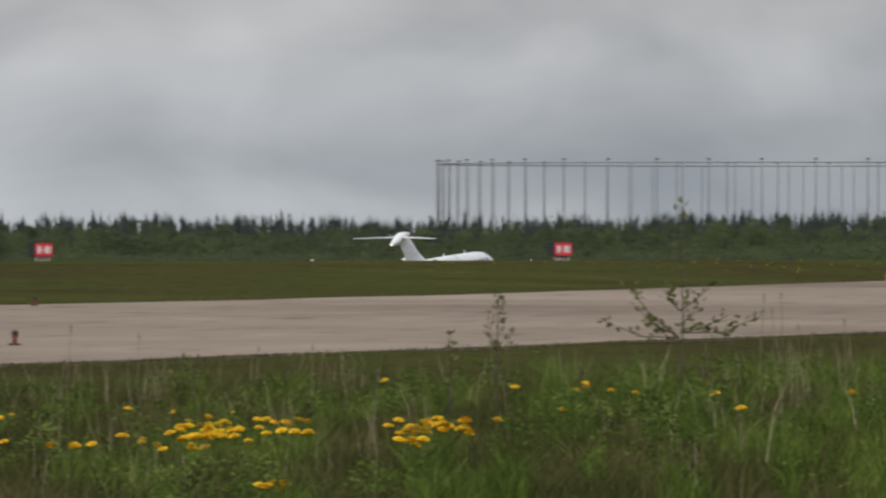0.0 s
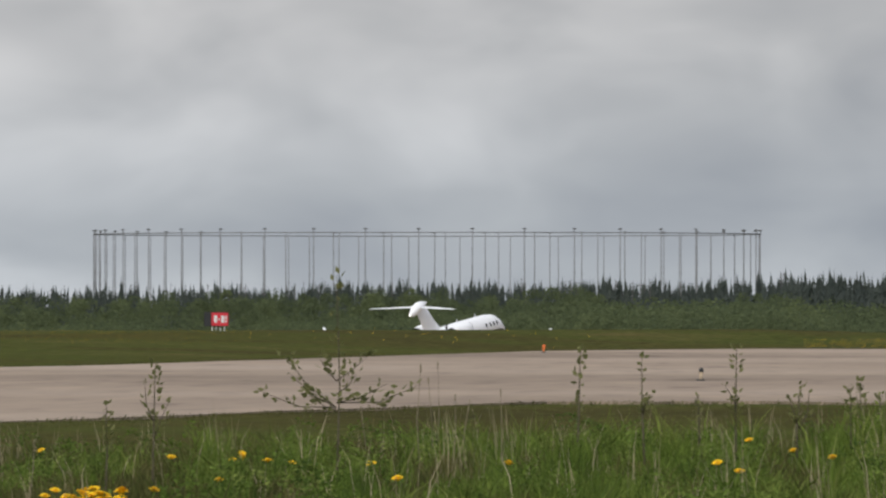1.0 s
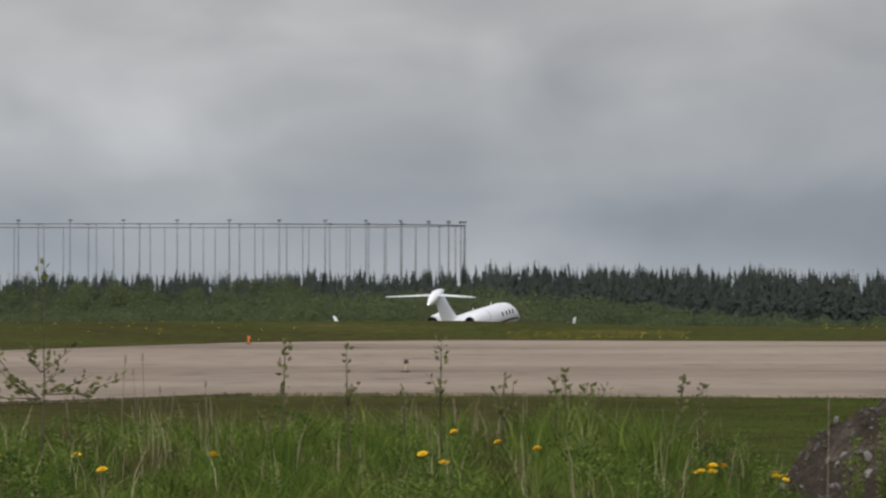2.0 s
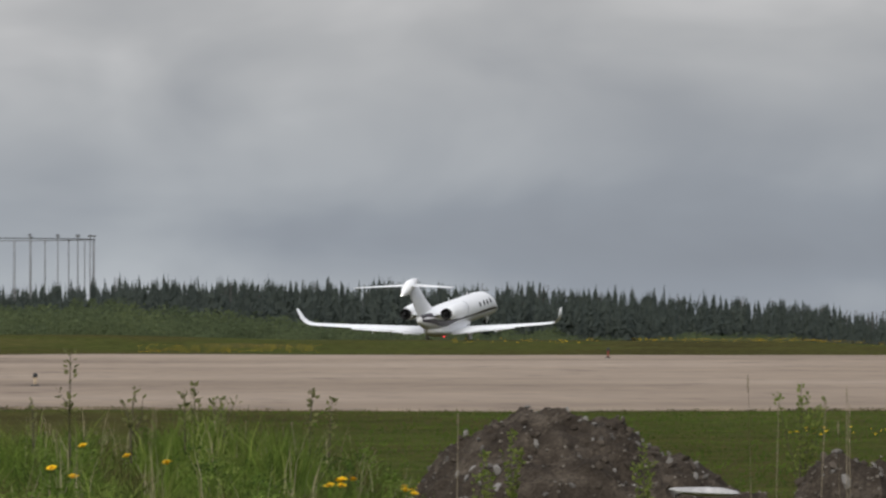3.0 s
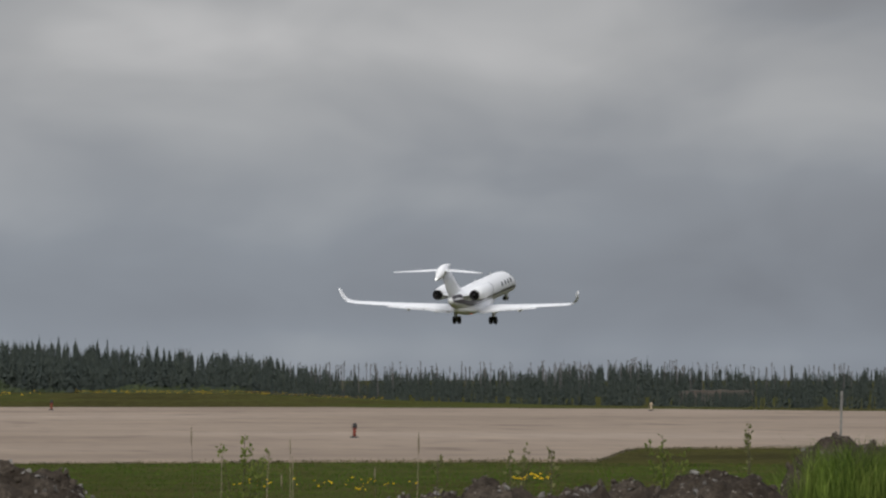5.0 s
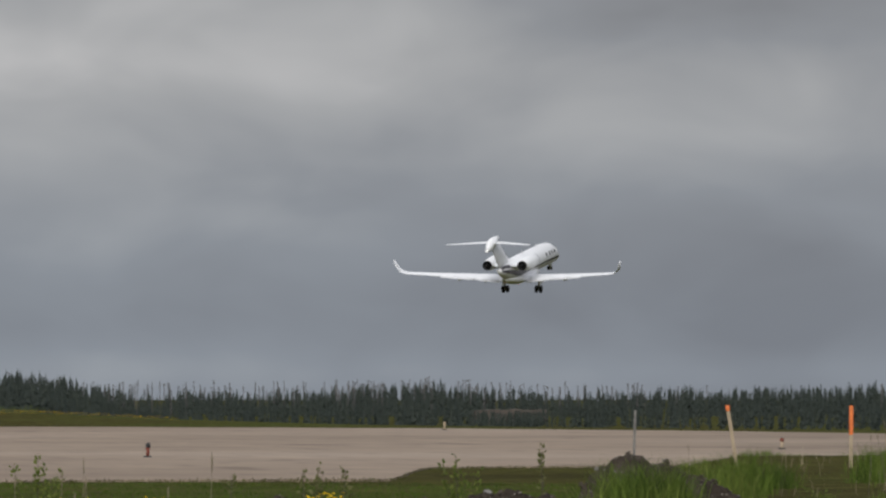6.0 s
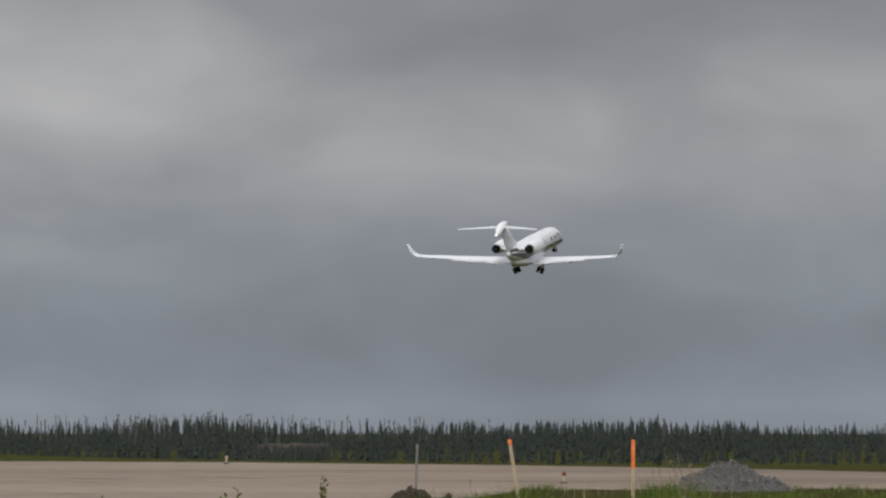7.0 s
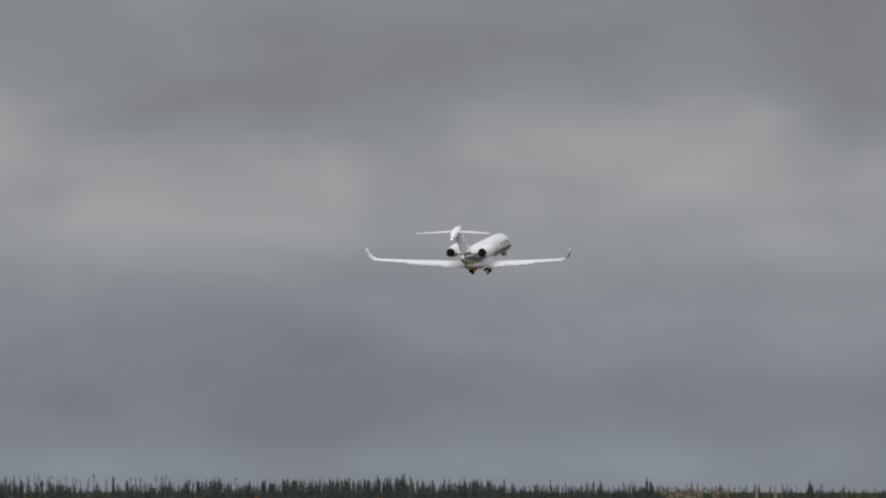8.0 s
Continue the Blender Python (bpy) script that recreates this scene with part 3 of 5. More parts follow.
    for z, le, te, t in ((0.15, -1.8, -6.2, 0.34), (0.62, -3.0, -6.5, 0.36), (1.0, -3.7, -6.9, 0.36), (1.5, -4.5, -7.3, 0.32), (2.95, -6.3, -8.5, 0.26)):
        ring = []
        for i in range(14):
            a = 2 * math.pi * i / 14
            c = 0.5 - 0.5 * math.cos(a)
            ring.append(fin.verts.new((t * 0.5 * math.sin(a) * (1 - c) ** 0.3 * 1.2, le + (te - le) * c, z)))
        rings.append(ring)
    for r, s in zip(rings, rings[1:]):
        for i in range(14):
            j = (i + 1) % 14
            fin.faces.new((r[i], r[j], s[j], s[i]))
    fin.faces.new(rings[0])
    fin.faces.new(rings[-1])
    bmesh.ops.recalc_face_normals(fin, faces=fin.faces)
    fin = part("tail_fin", fin, JET_WHITE, plane)
    part("bullet_fairing", loft(bmesh.new(), [(-5.9, 3.18, 0.03, 0.03), (-6.4, 3.16, 0.17, 0.18), (-7.1, 3.08, 0.30, 0.33), (-7.9, 2.94, 0.40, 0.46), (-8.6, 2.76, 0.36, 0.44), (-9.2, 2.58, 0.20, 0.26), (-9.6, 2.46, 0.05, 0.06)], 18), JET_WHITE, fin)
    for k in (1, -1):
        part("tailplane", wing(bmesh.new(), [(0.1 * k, -6.9, 2.98, 1.45, 0.06, 0), (3.85 * k, -8.75, 2.96, 0.6, 0.035, 0)], 12), JET_WHITE, plane)
    # aerials, beacon and tail lamp
    part("aerial", wing(bmesh.new(), [(0, 4.6, 0.70, 0.4, 0.05, 0), (0, 4.5, 1.0, 0.2, 0.03, 0)], 8), JET_WHITE, plane)
    part("aerial", wing(bmesh.new(), [(0, 0.6, 0.70, 0.4, 0.05, 0), (0, 0.5, 1.0, 0.2, 0.03, 0)], 8), JET_WHITE, plane)
    bcn = bmesh.new()
    bmesh.ops.create_uvsphere(bcn, u_segments=10, v_segments=6, radius=0.09, matrix=pose(0, -1.0, -1.70))
    part("beacon", bcn, glowing("red_beacon_glow", (1.0, 0.06, 0.08), 2.5), plane, "lit red beacon")
    tl = bmesh.new()
    bmesh.ops.create_uvsphere(tl, u_segments=10, v_segments=6, radius=0.06, matrix=pose(0, -9.6, 2.46))
    part("tail_lamp", tl, glowing("white_lamp_glow", (1.0, 0.97, 0.9), 3.0), plane, "lit white tail lamp")
    # undercarriage
    legs = []
    for name, x, y, wheels in (("main_gear", 1.6, 0.0, (-0.2, 0.2)), ("main_gear", -1.6, 0.0, (-0.2, 0.2)), ("nose_gear", 0.0, 8.2, (-0.11, 0.11))):
        leg = new(name)
        leg.parent = plane
        base_z = -1.35 if x else -1.2
        leg.matrix_basis = pose(x, y, base_z)
        drop = 1.05 if x else 0.58
        bm = bmesh.new()
        tube(bm, [(0, 0, 0.1), (0, 0, -drop * 0.55), (0, 0, -drop)], [0.09, 0.085, 0.06], 10)
        tube(bm, [(0, 0.45, 0.1), (0, 0.03, -drop * 0.6)], [0.04, 0.04], 6)
        part("strut", bm, METAL, leg)
        bm = bmesh.new()
        tube(bm, [(wheels[0], 0, -drop), (wheels[1], 0, -drop)], [0.05, 0.05], 8)
        part("axle", bm, METAL, leg)
        r = 0.32 if x else 0.17
        for wx in wheels:
            bm = bmesh.new()
            tube(bm, [(wx - 0.11, 0, -drop), (wx - 0.09, 0, -drop), (wx + 0.09, 0, -drop), (wx + 0.11, 0, -drop)], [r * 0.8, r, r, r * 0.8], 18)
            part("tyre", bm, RUBBER, leg)
        bm = bmesh.new()
        box(bm, 0.16 if x >= 0 else -0.16, 0, -0.35, 0.03, 0.5, 0.7, bevel=0.01)
        part("gear_door", bm, JET_WHITE, leg, flat=True)
        legs.append(leg)
    return plane, legs


JET, LEGS = jet()


# ---- the circular aerial array beyond the woods ----
def aerial_array():
    top = new("circular_antenna_array")
    tagged(top, "tall grey ring of steel masts joined by wire rails", "antenna")
    d, rad = 4390.0, 112.4
    c = spot(-588, d)
    top.matrix_basis = Matrix.Translation((c.x, c.y, -2.6))
    pole = bmesh.new()
    tube(pole, [(0, 0, 0), (0, 0, 16), (0, 0, 31.0)], [0.24, 0.21, 0.18], 8)
    tall = part("mast", pole, STEEL, top)
    pole = bmesh.new()
    tube(pole, [(0, 0, 0), (0, 0, 30.6)], [0.19, 0.15], 8)
    short = part("mast", pole, STEEL, top)
    cap = bmesh.new()
    tube(cap, [(0, 0, 30.9), (0, 0, 31.7)], [0.16, 0.16], 6)
    tube(cap, [(-0.7, 0, 31.7), (0.7, 0, 31.7)], [0.22, 0.22], 6)
    box(cap, 0, 0, 31.85, 0.7, 0.7, 0.3)
    head = part("mast_head", cap, STEEL, top)
    for i in range(80):
        a = radians(i * 4.5 - 0.1)
        m = Matrix.Translation((rad * math.sin(a), rad * math.cos(a), 0)) @ pose(0, 0, 0, random.uniform(-0.2, 0.2), random.uniform(-0.2, 0.2), random.uniform(0, 90))
        src = tall if i % 2 == 0 else short
        if i < 2:
            src.matrix_basis = m
        else:
            mesh_part("mast", src.data, top, m)
        if i % 2 == 0:
            if i == 0:
                head.matrix_basis = Matrix.Translation(m.translation)
            else:
                mesh_part("mast_head", head.data, top, Matrix.Translation(m.translation))
    for z, r in ((30.5, 0.20),):
        ring = bmesh.new()
        pts = [(rad * math.sin(k * 2 * math.pi / 80), rad * math.cos(k * 2 * math.pi / 80), z) for k in range(81)]
        tube(ring, pts, [r] * 81, 6, cap=False)
        part("rail", ring, STEEL, top)


aerial_array()

# ---- woods ----
TREE_TOP = [(-2600, -34), (-1950, -38), (-1600, -40), (-1200, -34), (-600, -46), (-100, -46), (60, -60), (540, -52), (800, -44), (1040, -32), (1240, -18), (1350, -4), (1450, 12), (1700, 8), (1950, -2), (2150, 12), (2400, 6), (2700, 2),
            (3000, 11), (3600, 19), (4400, 22)]
rng = random.Random(7)


def spruce_shape(rn, boughs, h, w, club=False):
    """A narrow ragged spruce: many drooping, uneven boughs round a thin stem, at times with a dense club at its top."""
    verts, faces = [], []
    bend = rn.uniform(-0.03, 0.03) * h
    for k in range(boughs):
        f = (k + rn.random()) / boughs
        z = h * (0.05 + 0.93 * f)
        r = w * ((1 - f) ** 0.75 * rn.uniform(0.55, 1.2) + 0.10)
        if club:
            r *= 0.72 + 0.9 * max(0.0, 1 - abs(f - 0.90) / 0.09)
        a = rn.uniform(0, 6.3)
        c, s_ = math.cos(a), math.sin(a)
        wide, thick = r * rn.uniform(0.35, 0.55), h * rn.uniform(0.06, 0.12)
        x0 = bend * f * f
        o = len(verts)
        verts += [(x0, 0, z + thick), (x0 + 0.6 * r * c - wide * s_, 0.6 * r * s_ + wide * c, z - thick * 0.2), (x0 + r * c, r * s_, z - thick * rn.uniform(0.2, 0.9)), (x0 + 0.6 * r * c + wide * s_, 0.6 * r * s_ - wide * c, z - thick * 0.3)]
        faces += [(o, o + 1, o + 2), (o, o + 2, o + 3)]
    o = len(verts)
    t = 0.012 * h
    verts += [(-t, -t, 0), (t, -t, 0), (0, t, 0), (bend, 0, h * rn.uniform(1.0, 1.06))]
    faces += [(o, o + 1, o + 3), (o + 1, o + 2, o + 3), (o + 2, o, o + 3)]
    return verts, faces


def spruces():
    """Single spruces along the edge of the woods; the mass behind them is one object."""
    kinds = []
    for k in range(6):
        v, f = spruce_shape(rng, 110, 8.0, rng.uniform(0.9, 1.5), k % 3 == 0)
        crown = data_mesh("crown", v, f, SPRUCE)
        tr = bmesh.new()
        tube(tr, [(0, 0, 0), (0, 0, 4), (0, 0, 7.8)], [0.13, 0.09, 0.03], 6)
        t = new("spruce_tree")
        trunk = part("trunk", tr, BARK, t)
        mesh_part("crown", crown, t)
        tagged(t, "dark narrow spruce at the edge of the woods", "tree", "spruces along the woods")
        kinds.append(t)
    n = 0
    for i in range(150):
        u = -2500 + i * 6800 / 150 + rng.uniform(-18, 18)
        d = rng.uniform(2030, 2090)
        g = height(u, d)
        topz = EYE - (lerp(u, TREE_TOP) + rng.uniform(-10, 14)) * B * d
        s = max(3.6, topz - g - (0.9 if u < -50 and i % 3 else 0)) / 8.0
        m = Matrix.Translation(spot(u, d, g)) @ pose(0, 0, 0, rng.uniform(-1.5, 1.5), rng.uniform(-1.5, 1.5), rng.uniform(0, 360))
        t = kinds[i] if i < 6 else copy_thing(kinds[rng.randrange(6)], m)
        t.matrix_basis = m @ Matrix.Diagonal((s * rng.uniform(0.9, 1.1), s * rng.uniform(0.9, 1.1), s, 1))


def forest(name, count, d0, d1, lift, spread, material, label, ulo=-2600, uhi=4400, wide=(0.75, 1.35), gap=(9e9, 9e9)):
    """A stand of spruces: fourteen forms, each turned and scaled anew for every tree."""
    forms = []
    for k in range(14):
        v, f = spruce_shape(rng, 46, 1.0, rng.uniform(*wide) / 8, k % 3 == 0)
        forms.append((np.array(v), [tuple(q) for q in f]))
    verts, faces, o = [], [], 0
    for i in range(count):
        u = rng.uniform(ulo, uhi)
        d = rng.uniform(d0, d1)
        g = height(u, d)
        clump = 9 * noise.noise(Vector((u * 0.012, d * 0.002, 3.0))) + 6 * noise.noise(Vector((u * 0.045, d * 0.004, 6.0)))
        topz = EYE - (lerp(u, TREE_TOP) + lift + clump + rng.gauss(0, spread)) * B * d
        if gap[0] < u < gap[1]:
            topz = EYE - (45 + rng.uniform(-4, 3)) * B * d
        h = max(1.2, topz - g)
        v, f = forms[rng.randrange(14)]
        a = rng.uniform(0, 6.3)
        c, s_ = math.cos(a) * h, math.sin(a) * h
        p = spot(u, d, g)
        verts += np.c_[p.x + c * v[:, 0] - s_ * v[:, 1], p.y + s_ * v[:, 0] + c * v[:, 1], p.z + h * v[:, 2]].tolist()
        faces += [tuple(o + k for k in q) for q in f]
        o += len(v)
    tagged(new(name, data_mesh(name, verts, faces, material)), label, "woods", kind="stuff")


def snags():
    """Bare dead stems that stand over the canopy, and the thin far line of burnt trunks."""
    verts, faces = [], []
    for i in range(330):
        u = rng.uniform(-2600, 4400) if i < 200 else rng.uniform(1350, 2330)
        d = rng.uniform(2150, 2500)
        g = height(u, d)
        base = lerp(u, TREE_TOP) if i < 200 else min(lerp(u, TREE_TOP), 6) - 4
        topz = EYE - (base - rng.uniform(-2, 9 if i < 200 else 13)) * B * d
        p = spot(u, d, g)
        h = topz - g
        r = rng.uniform(0.07, 0.13)
        lean = rng.uniform(-0.03, 0.03) * h
        o = len(verts)
        for k in range(4):
            a = k * math.pi / 2
            verts.append((p.x + r * math.cos(a), p.y + r * math.sin(a), p.z))
        for k in range(4):
            a = k * math.pi / 2
            verts.append((p.x + lean + r * 0.4 * math.cos(a), p.y + r * 0.4 * math.sin(a), p.z + h))
        faces += [(o + k, o + (k + 1) % 4, o + 4 + (k + 1) % 4, o + 4 + k) for k in range(4)] + [(o + 4, o + 5, o + 6, o + 7)]
        for _ in range(rng.randint(5, 11)):
            z = rng.uniform(0.68, 1.0) * h
            s = rng.choice((-1, 1)) * rng.uniform(0.10, 0.34)
            o = len(verts)
            verts += [(p.x + lean * z / h, p.y, p.z + z), (p.x + lean * z / h, p.y, p.z + z + 0.22), (p.x + lean * z / h + s, p.y + 0.1, p.z + z + rng.uniform(-0.25, 0.15))]
            faces.append((o, o + 1, o + 2))
    tagged(new("dead_snags", data_mesh("dead_snags", verts, faces, SNAG)), "bare grey dead stems standing over the spruces", "dead trees", kind="stuff")


def leaf_ball(verts, faces, c, rx, rz, count, size, rn):
    for _ in range(count):
        a, s = rn.uniform(0, 2 * math.pi), rn.uniform(-0.35, 1)
        k = rn.uniform(0.55, 1.0)
        q = math.sqrt(max(0, 1 - s * s))
        p = Vector((c[0] + rx * k * q * math.cos(a), c[1] + rx * k * q * math.sin(a), c[2] + rz * k * s))
        e = Euler((rn.uniform(-0.9, 0.9), rn.uniform(-0.9, 0.9), rn.uniform(0, 6.3))).to_matrix()
        o = len(verts)
        w = size * rn.uniform(0.6, 1.3)
        for v in ((-w, 0, -w * 0.5), (w, 0, -w * 0.4), (w * 0.7, 0.1 * w, w * 0.6), (-w * 0.4, 0, w * 0.8)):
            verts.append(tuple(p + e @ Vector(v)))
        faces.append((o, o + 1, o + 2, o + 3))


def thickets():
    """Alder scrub in front of the spruces, paler green and rounded."""
    verts, faces = [], []
    tab_n = [(-2600, 18), (-700, 10), (-300, -20), (0, -26), (250, -16), (400, 6), (700, 26), (1250, 32), (1300, 60), (4400, 60)]
    for i in range(620):
        u = rng.uniform(-2600, 1260)
        d = rng.uniform(1330, 1650)
        g = height(u, d)
        topz = EYE - (lerp(u, tab_n) + 12 * noise.noise(Vector((u * 0.006, 9.1, 0))) + rng.uniform(-4, 16)) * B * d
        h = max(0.8, topz - g)
        p = spot(u, d, g)
        for _ in range(rng.randint(3, 5)):
            r = h * rng.uniform(0.28, 0.5)
            leaf_ball(verts, faces, (p.x + rng.uniform(-h, h) * 0.7, p.y + rng.uniform(-2, 2), p.z + h - r - rng.uniform(0, h * 0.5)), r * 1.2, r, 150, 0.06 + r * 0.040, rng)
    # broad-leaved crowns among the spruces on the west side
    for i in range(480):
        u = rng.uniform(-2600, -260) if i % 14 else rng.uniform(-260, 60)
        d = rng.uniform(1850, 2020)
        g = height(u, d)
        topz = EYE - (lerp(u, TREE_TOP) + 5 * noise.noise(Vector((u * 0.008, 2.2, 0))) + (rng.uniform(2, 46) if i % 14 else rng.uniform(20, 46))) * B * d
        p = spot(u, d, topz)
        for _ in range(3):
            r = rng.uniform(0.9, 2.0)
            leaf_ball(verts, faces, (p.x + rng.uniform(-1.6, 1.6), p.y + rng.uniform(-1, 1), p.z - r - rng.uniform(0, 2.5)), r, r * 1.1, 130, 0.14, rng)
    tagged(new("alder_scrub", data_mesh("alder_scrub", verts, faces, ALDER)), "pale green alder scrub before the dark spruces", "bushes", kind="stuff")


spruces()
forest("spruce_forest", 5600, 2100, 2450, 7, 7, SPRUCE, "dense dark spruce forest along the airfield")
forest("far_forest", 900, 2700, 3000, 6, 3, SPRUCE, "farther dark forest beyond a clearing", 1200, 4400)
forest("edge_spruces", 1500, 1480, 1760, 27, 5, SPRUCE, "low dark spruces at the forest edge", 1290, 4400, gap=(2030, 2145))
forest("clearing_spruces", 90, 1500, 1760, 0, 0, SPRUCE, "low dark spruces before the clearing", 2031, 2144, gap=(2030, 2145))
forest("young_spruces", 900, 2010, 2090, 30, 12, SPRUCE, "young spruces filling the edge of the woods", -300, 1330, wide=(1.3, 2.0))
snags()
thickets()


def far_clearing():
    """Bare pale ground in a gap of the woods."""
    verts, faces = [], []
    us = list(range(2016, 2160, 6))
    for u in us:
        v = 41.5 + 0.6 * ((u - 2087) / 66) ** 2 + 2.0 * noise.noise(Vector((u * 0.06, 0.4, 0)))
        top = EYE - v * B * 1800
        verts += [tuple(spot(u, 1792, height(u, 1792) - 0.2)), tuple(spot(u, 1800, top)), tuple(spot(u, 1815, top + 0.05)), tuple(spot(u, 1830, height(u, 1830) - 0.2))]
    for i in range(len(us) - 1):
        for k in range(3):
            o = 4 * i + k
            faces.append((o, o + 4, o + 5, o + 1))
    me = data_mesh("clearing_bank", verts, faces, surface("bare_earth", (0.062, 0.050, 0.040), (0.090, 0.074, 0.058), 0.2, 0.95, grain=0.25))
    ob = new("clearing_bank", me)
    tagged(ob, "pale bare earth bank in a gap of the woods", "earth bank", kind="structure")


far_clearing()


# ---- airfield furniture ----
def taxi_sign(u, d, yaw):
    s = new("taxiway_sign")
    g = height(u, d)
    s.matrix_basis = Matrix.Translation(spot(u, d, g)) @ pose(0, 0, 0, 0, 0, yaw)
    tagged(s, "red lit taxiway sign with white characters on short legs", "sign", "taxiway signs")
    w, h = 1.42, 0.98
    bm = bmesh.new()
    box(bm, 0, 0.42, 0.30 + h / 2, w, 0.94, h, bevel=0.03)
    part("cabinet", bm, BLACK, s, "black sheet-metal cabinet", flat=True)
    bm = bmesh.new()
    box(bm, 0, -0.062, 0.30 + h / 2, w - 0.08, 0.02, h - 0.08)
    face = part("face", bm, RED, s, flat=True)
    for x, ww in ((-0.36, 0.24), (-0.06, 0.14), (0.22, 0.24), (0.48, 0.10)):
        bm = bmesh.new()
        hh = 0.5 if ww != 0.14 else 0.1
        box(bm, x, -0.078, 0.30 + h / 2, ww, 0.012, hh, bevel=0.004)
        part("character_bar", bm, WHITE, face, "white character bar", flat=True)
    for x in (-0.5, -0.17, 0.17, 0.5):
        bm = bmesh.new()
        tube(bm, [(x, 0.15, -0.05), (x, 0.15, 0.32)], [0.05, 0.05], 8)
        part("leg", bm, WHITE, s)


taxi_sign(-955, 893, 34)
taxi_sign(-1874, 893, 34)


def edge_light(u, v, tall, body, top, label, yaw=0):
    """A frangible edge light: a foot plate, a stem, a collar and a lens under a dark hood."""
    d = EYE / (v * B)
    s = new("edge_light")
    s.matrix_basis = Matrix.Translation(spot(u, d, height(u, d) + 0.0)) @ pose(0, 0, 0, 0, 2, yaw)
    tagged(s, label, "airfield light", "edge lights")
    for name, pts, rad, mt in (("foot", [(0, 0, -0.02), (0, 0, 0.05)], [0.16, 0.14], BLACK), ("stem", [(0, 0, 0.05), (0, 0, tall * 0.62)], [0.06, 0.055], body), ("collar", [(0, 0, tall * 0.55), (0, 0, tall * 0.66)], [0.075, 0.075], body),
                               ("lens", [(0, 0, tall * 0.66), (0, 0, tall * 0.88), (0, 0, tall * 0.97)], [0.08, 0.085, 0.04], top), ("cap", [(0, 0, tall * 0.95), (0, 0, tall)], [0.07, 0.04], BLACK)):
        bm = bmesh.new()
        tube(bm, pts, rad, 10)
        part(name, bm, mt, s)


RUST = surface("rusty_red", (0.16, 0.045, 0.035), (0.26, 0.075, 0.05), 4.0, 0.7, grain=0.2)
edge_light(1447, 125, 0.52, RUST, BLACK, "rusty red edge light with a dark lens on the concrete")
edge_light(2569, 111, 0.46, LATH, RUST, "tan and rust edge light on the concrete")
edge_light(-103, 126, 0.46, LATH, BLACK, "edge light with a dark lens on a pale stem")
edge_light(-1925, 187, 0.36, RUST, BLACK, "rusty red edge light with a dark lens on the concrete")
edge_light(911, 76, 0.60, RUST, BLACK, "rusty red edge light with a dark lens at the grass")
edge_light(-381, 76, 0.50, ORANGE, ORANGE, "orange edge light at the edge of the grass")
edge_light(1972, 77, 0.50, LATH, LATH, "pale edge light at the edge of the grass")
edge_light(-1890, 117, 0.35, RUST, BLACK, "dark edge light at the edge of the grass")


def marker_post(u, d, tall, lean, mt, label):
    s = new("marker_post")
    s.matrix_basis = Matrix.Translation(spot(u, d, height(u, d) - 0.03)) @ pose(0, 0, 0, 0, lean, 0)
    tagged(s, label, "marker post", "marker posts")
    bm = bmesh.new()
    tube(bm, [(0, 0, 0), (0, 0, tall)], [0.075, 0.07], 8)
    part("post", bm, mt, s)
    bm = bmesh.new()
    tube(bm, [(0, 0, tall), (0, 0, tall + 0.04)], [0.085, 0.05], 8)
    part("post_cap", bm, mt, s)


marker_post(-553, 893, 0.40, 0, BLACK, "short dark marker post in the grass")


def survey_stake(u, d, foot_v, top_v, lean, painted, label):
    """A flat wooden lath with a pointed foot and, on some, a sprayed top."""
    s = new("survey_stake")
    g = height(u, d)
    tall = EYE - top_v * B * d - g
    s.matrix_basis = Matrix.Translation(spot(u + (0 if lean >= 0 else 6), d, g - 0.08)) @ pose(0, 0, 0, 0, lean, 6)
    tagged(s, label, "survey stake", "survey stakes")
    tall += 0.08
    cut = tall * (0.58 if painted == "half" else 0.92 if painted else 1.0)
    base = GREYWOOD if not painted else LATH
    bm = bmesh.new()
    box(bm, 0, 0, cut / 2, 0.036 if painted else 0.024, 0.02, cut, bevel=0.004)
    part("lath", bm, base, s, flat=True)
    if painted:
        bm = bmesh.new()
        box(bm, 0, 0, (cut + tall) / 2, 0.040, 0.024, tall - cut, bevel=0.004)
        part("painted_top", bm, ORANGE, s, "fluorescent orange sprayed top", flat=True)


survey_stake(2306, 140, 145, 42, 1.5, "", "bare grey survey stake in the grass")
survey_stake(2486, 140, 145, 32, -9, "tip", "pale survey stake with an orange tip leaning")
survey_stake(2691, 140, 145, 34, 0.5, "half", "survey stake with a long orange sprayed top")
survey_stake(3358, 140, 145, 12, 0.5, "", "bare grey pole standing in the grass")
survey_stake(3387, 140, 145, 12, -0.5, "", "bare grey pole standing in the grass")


# ---- the bank and the field before the concrete ----
nrng = np.random.default_rng(11)


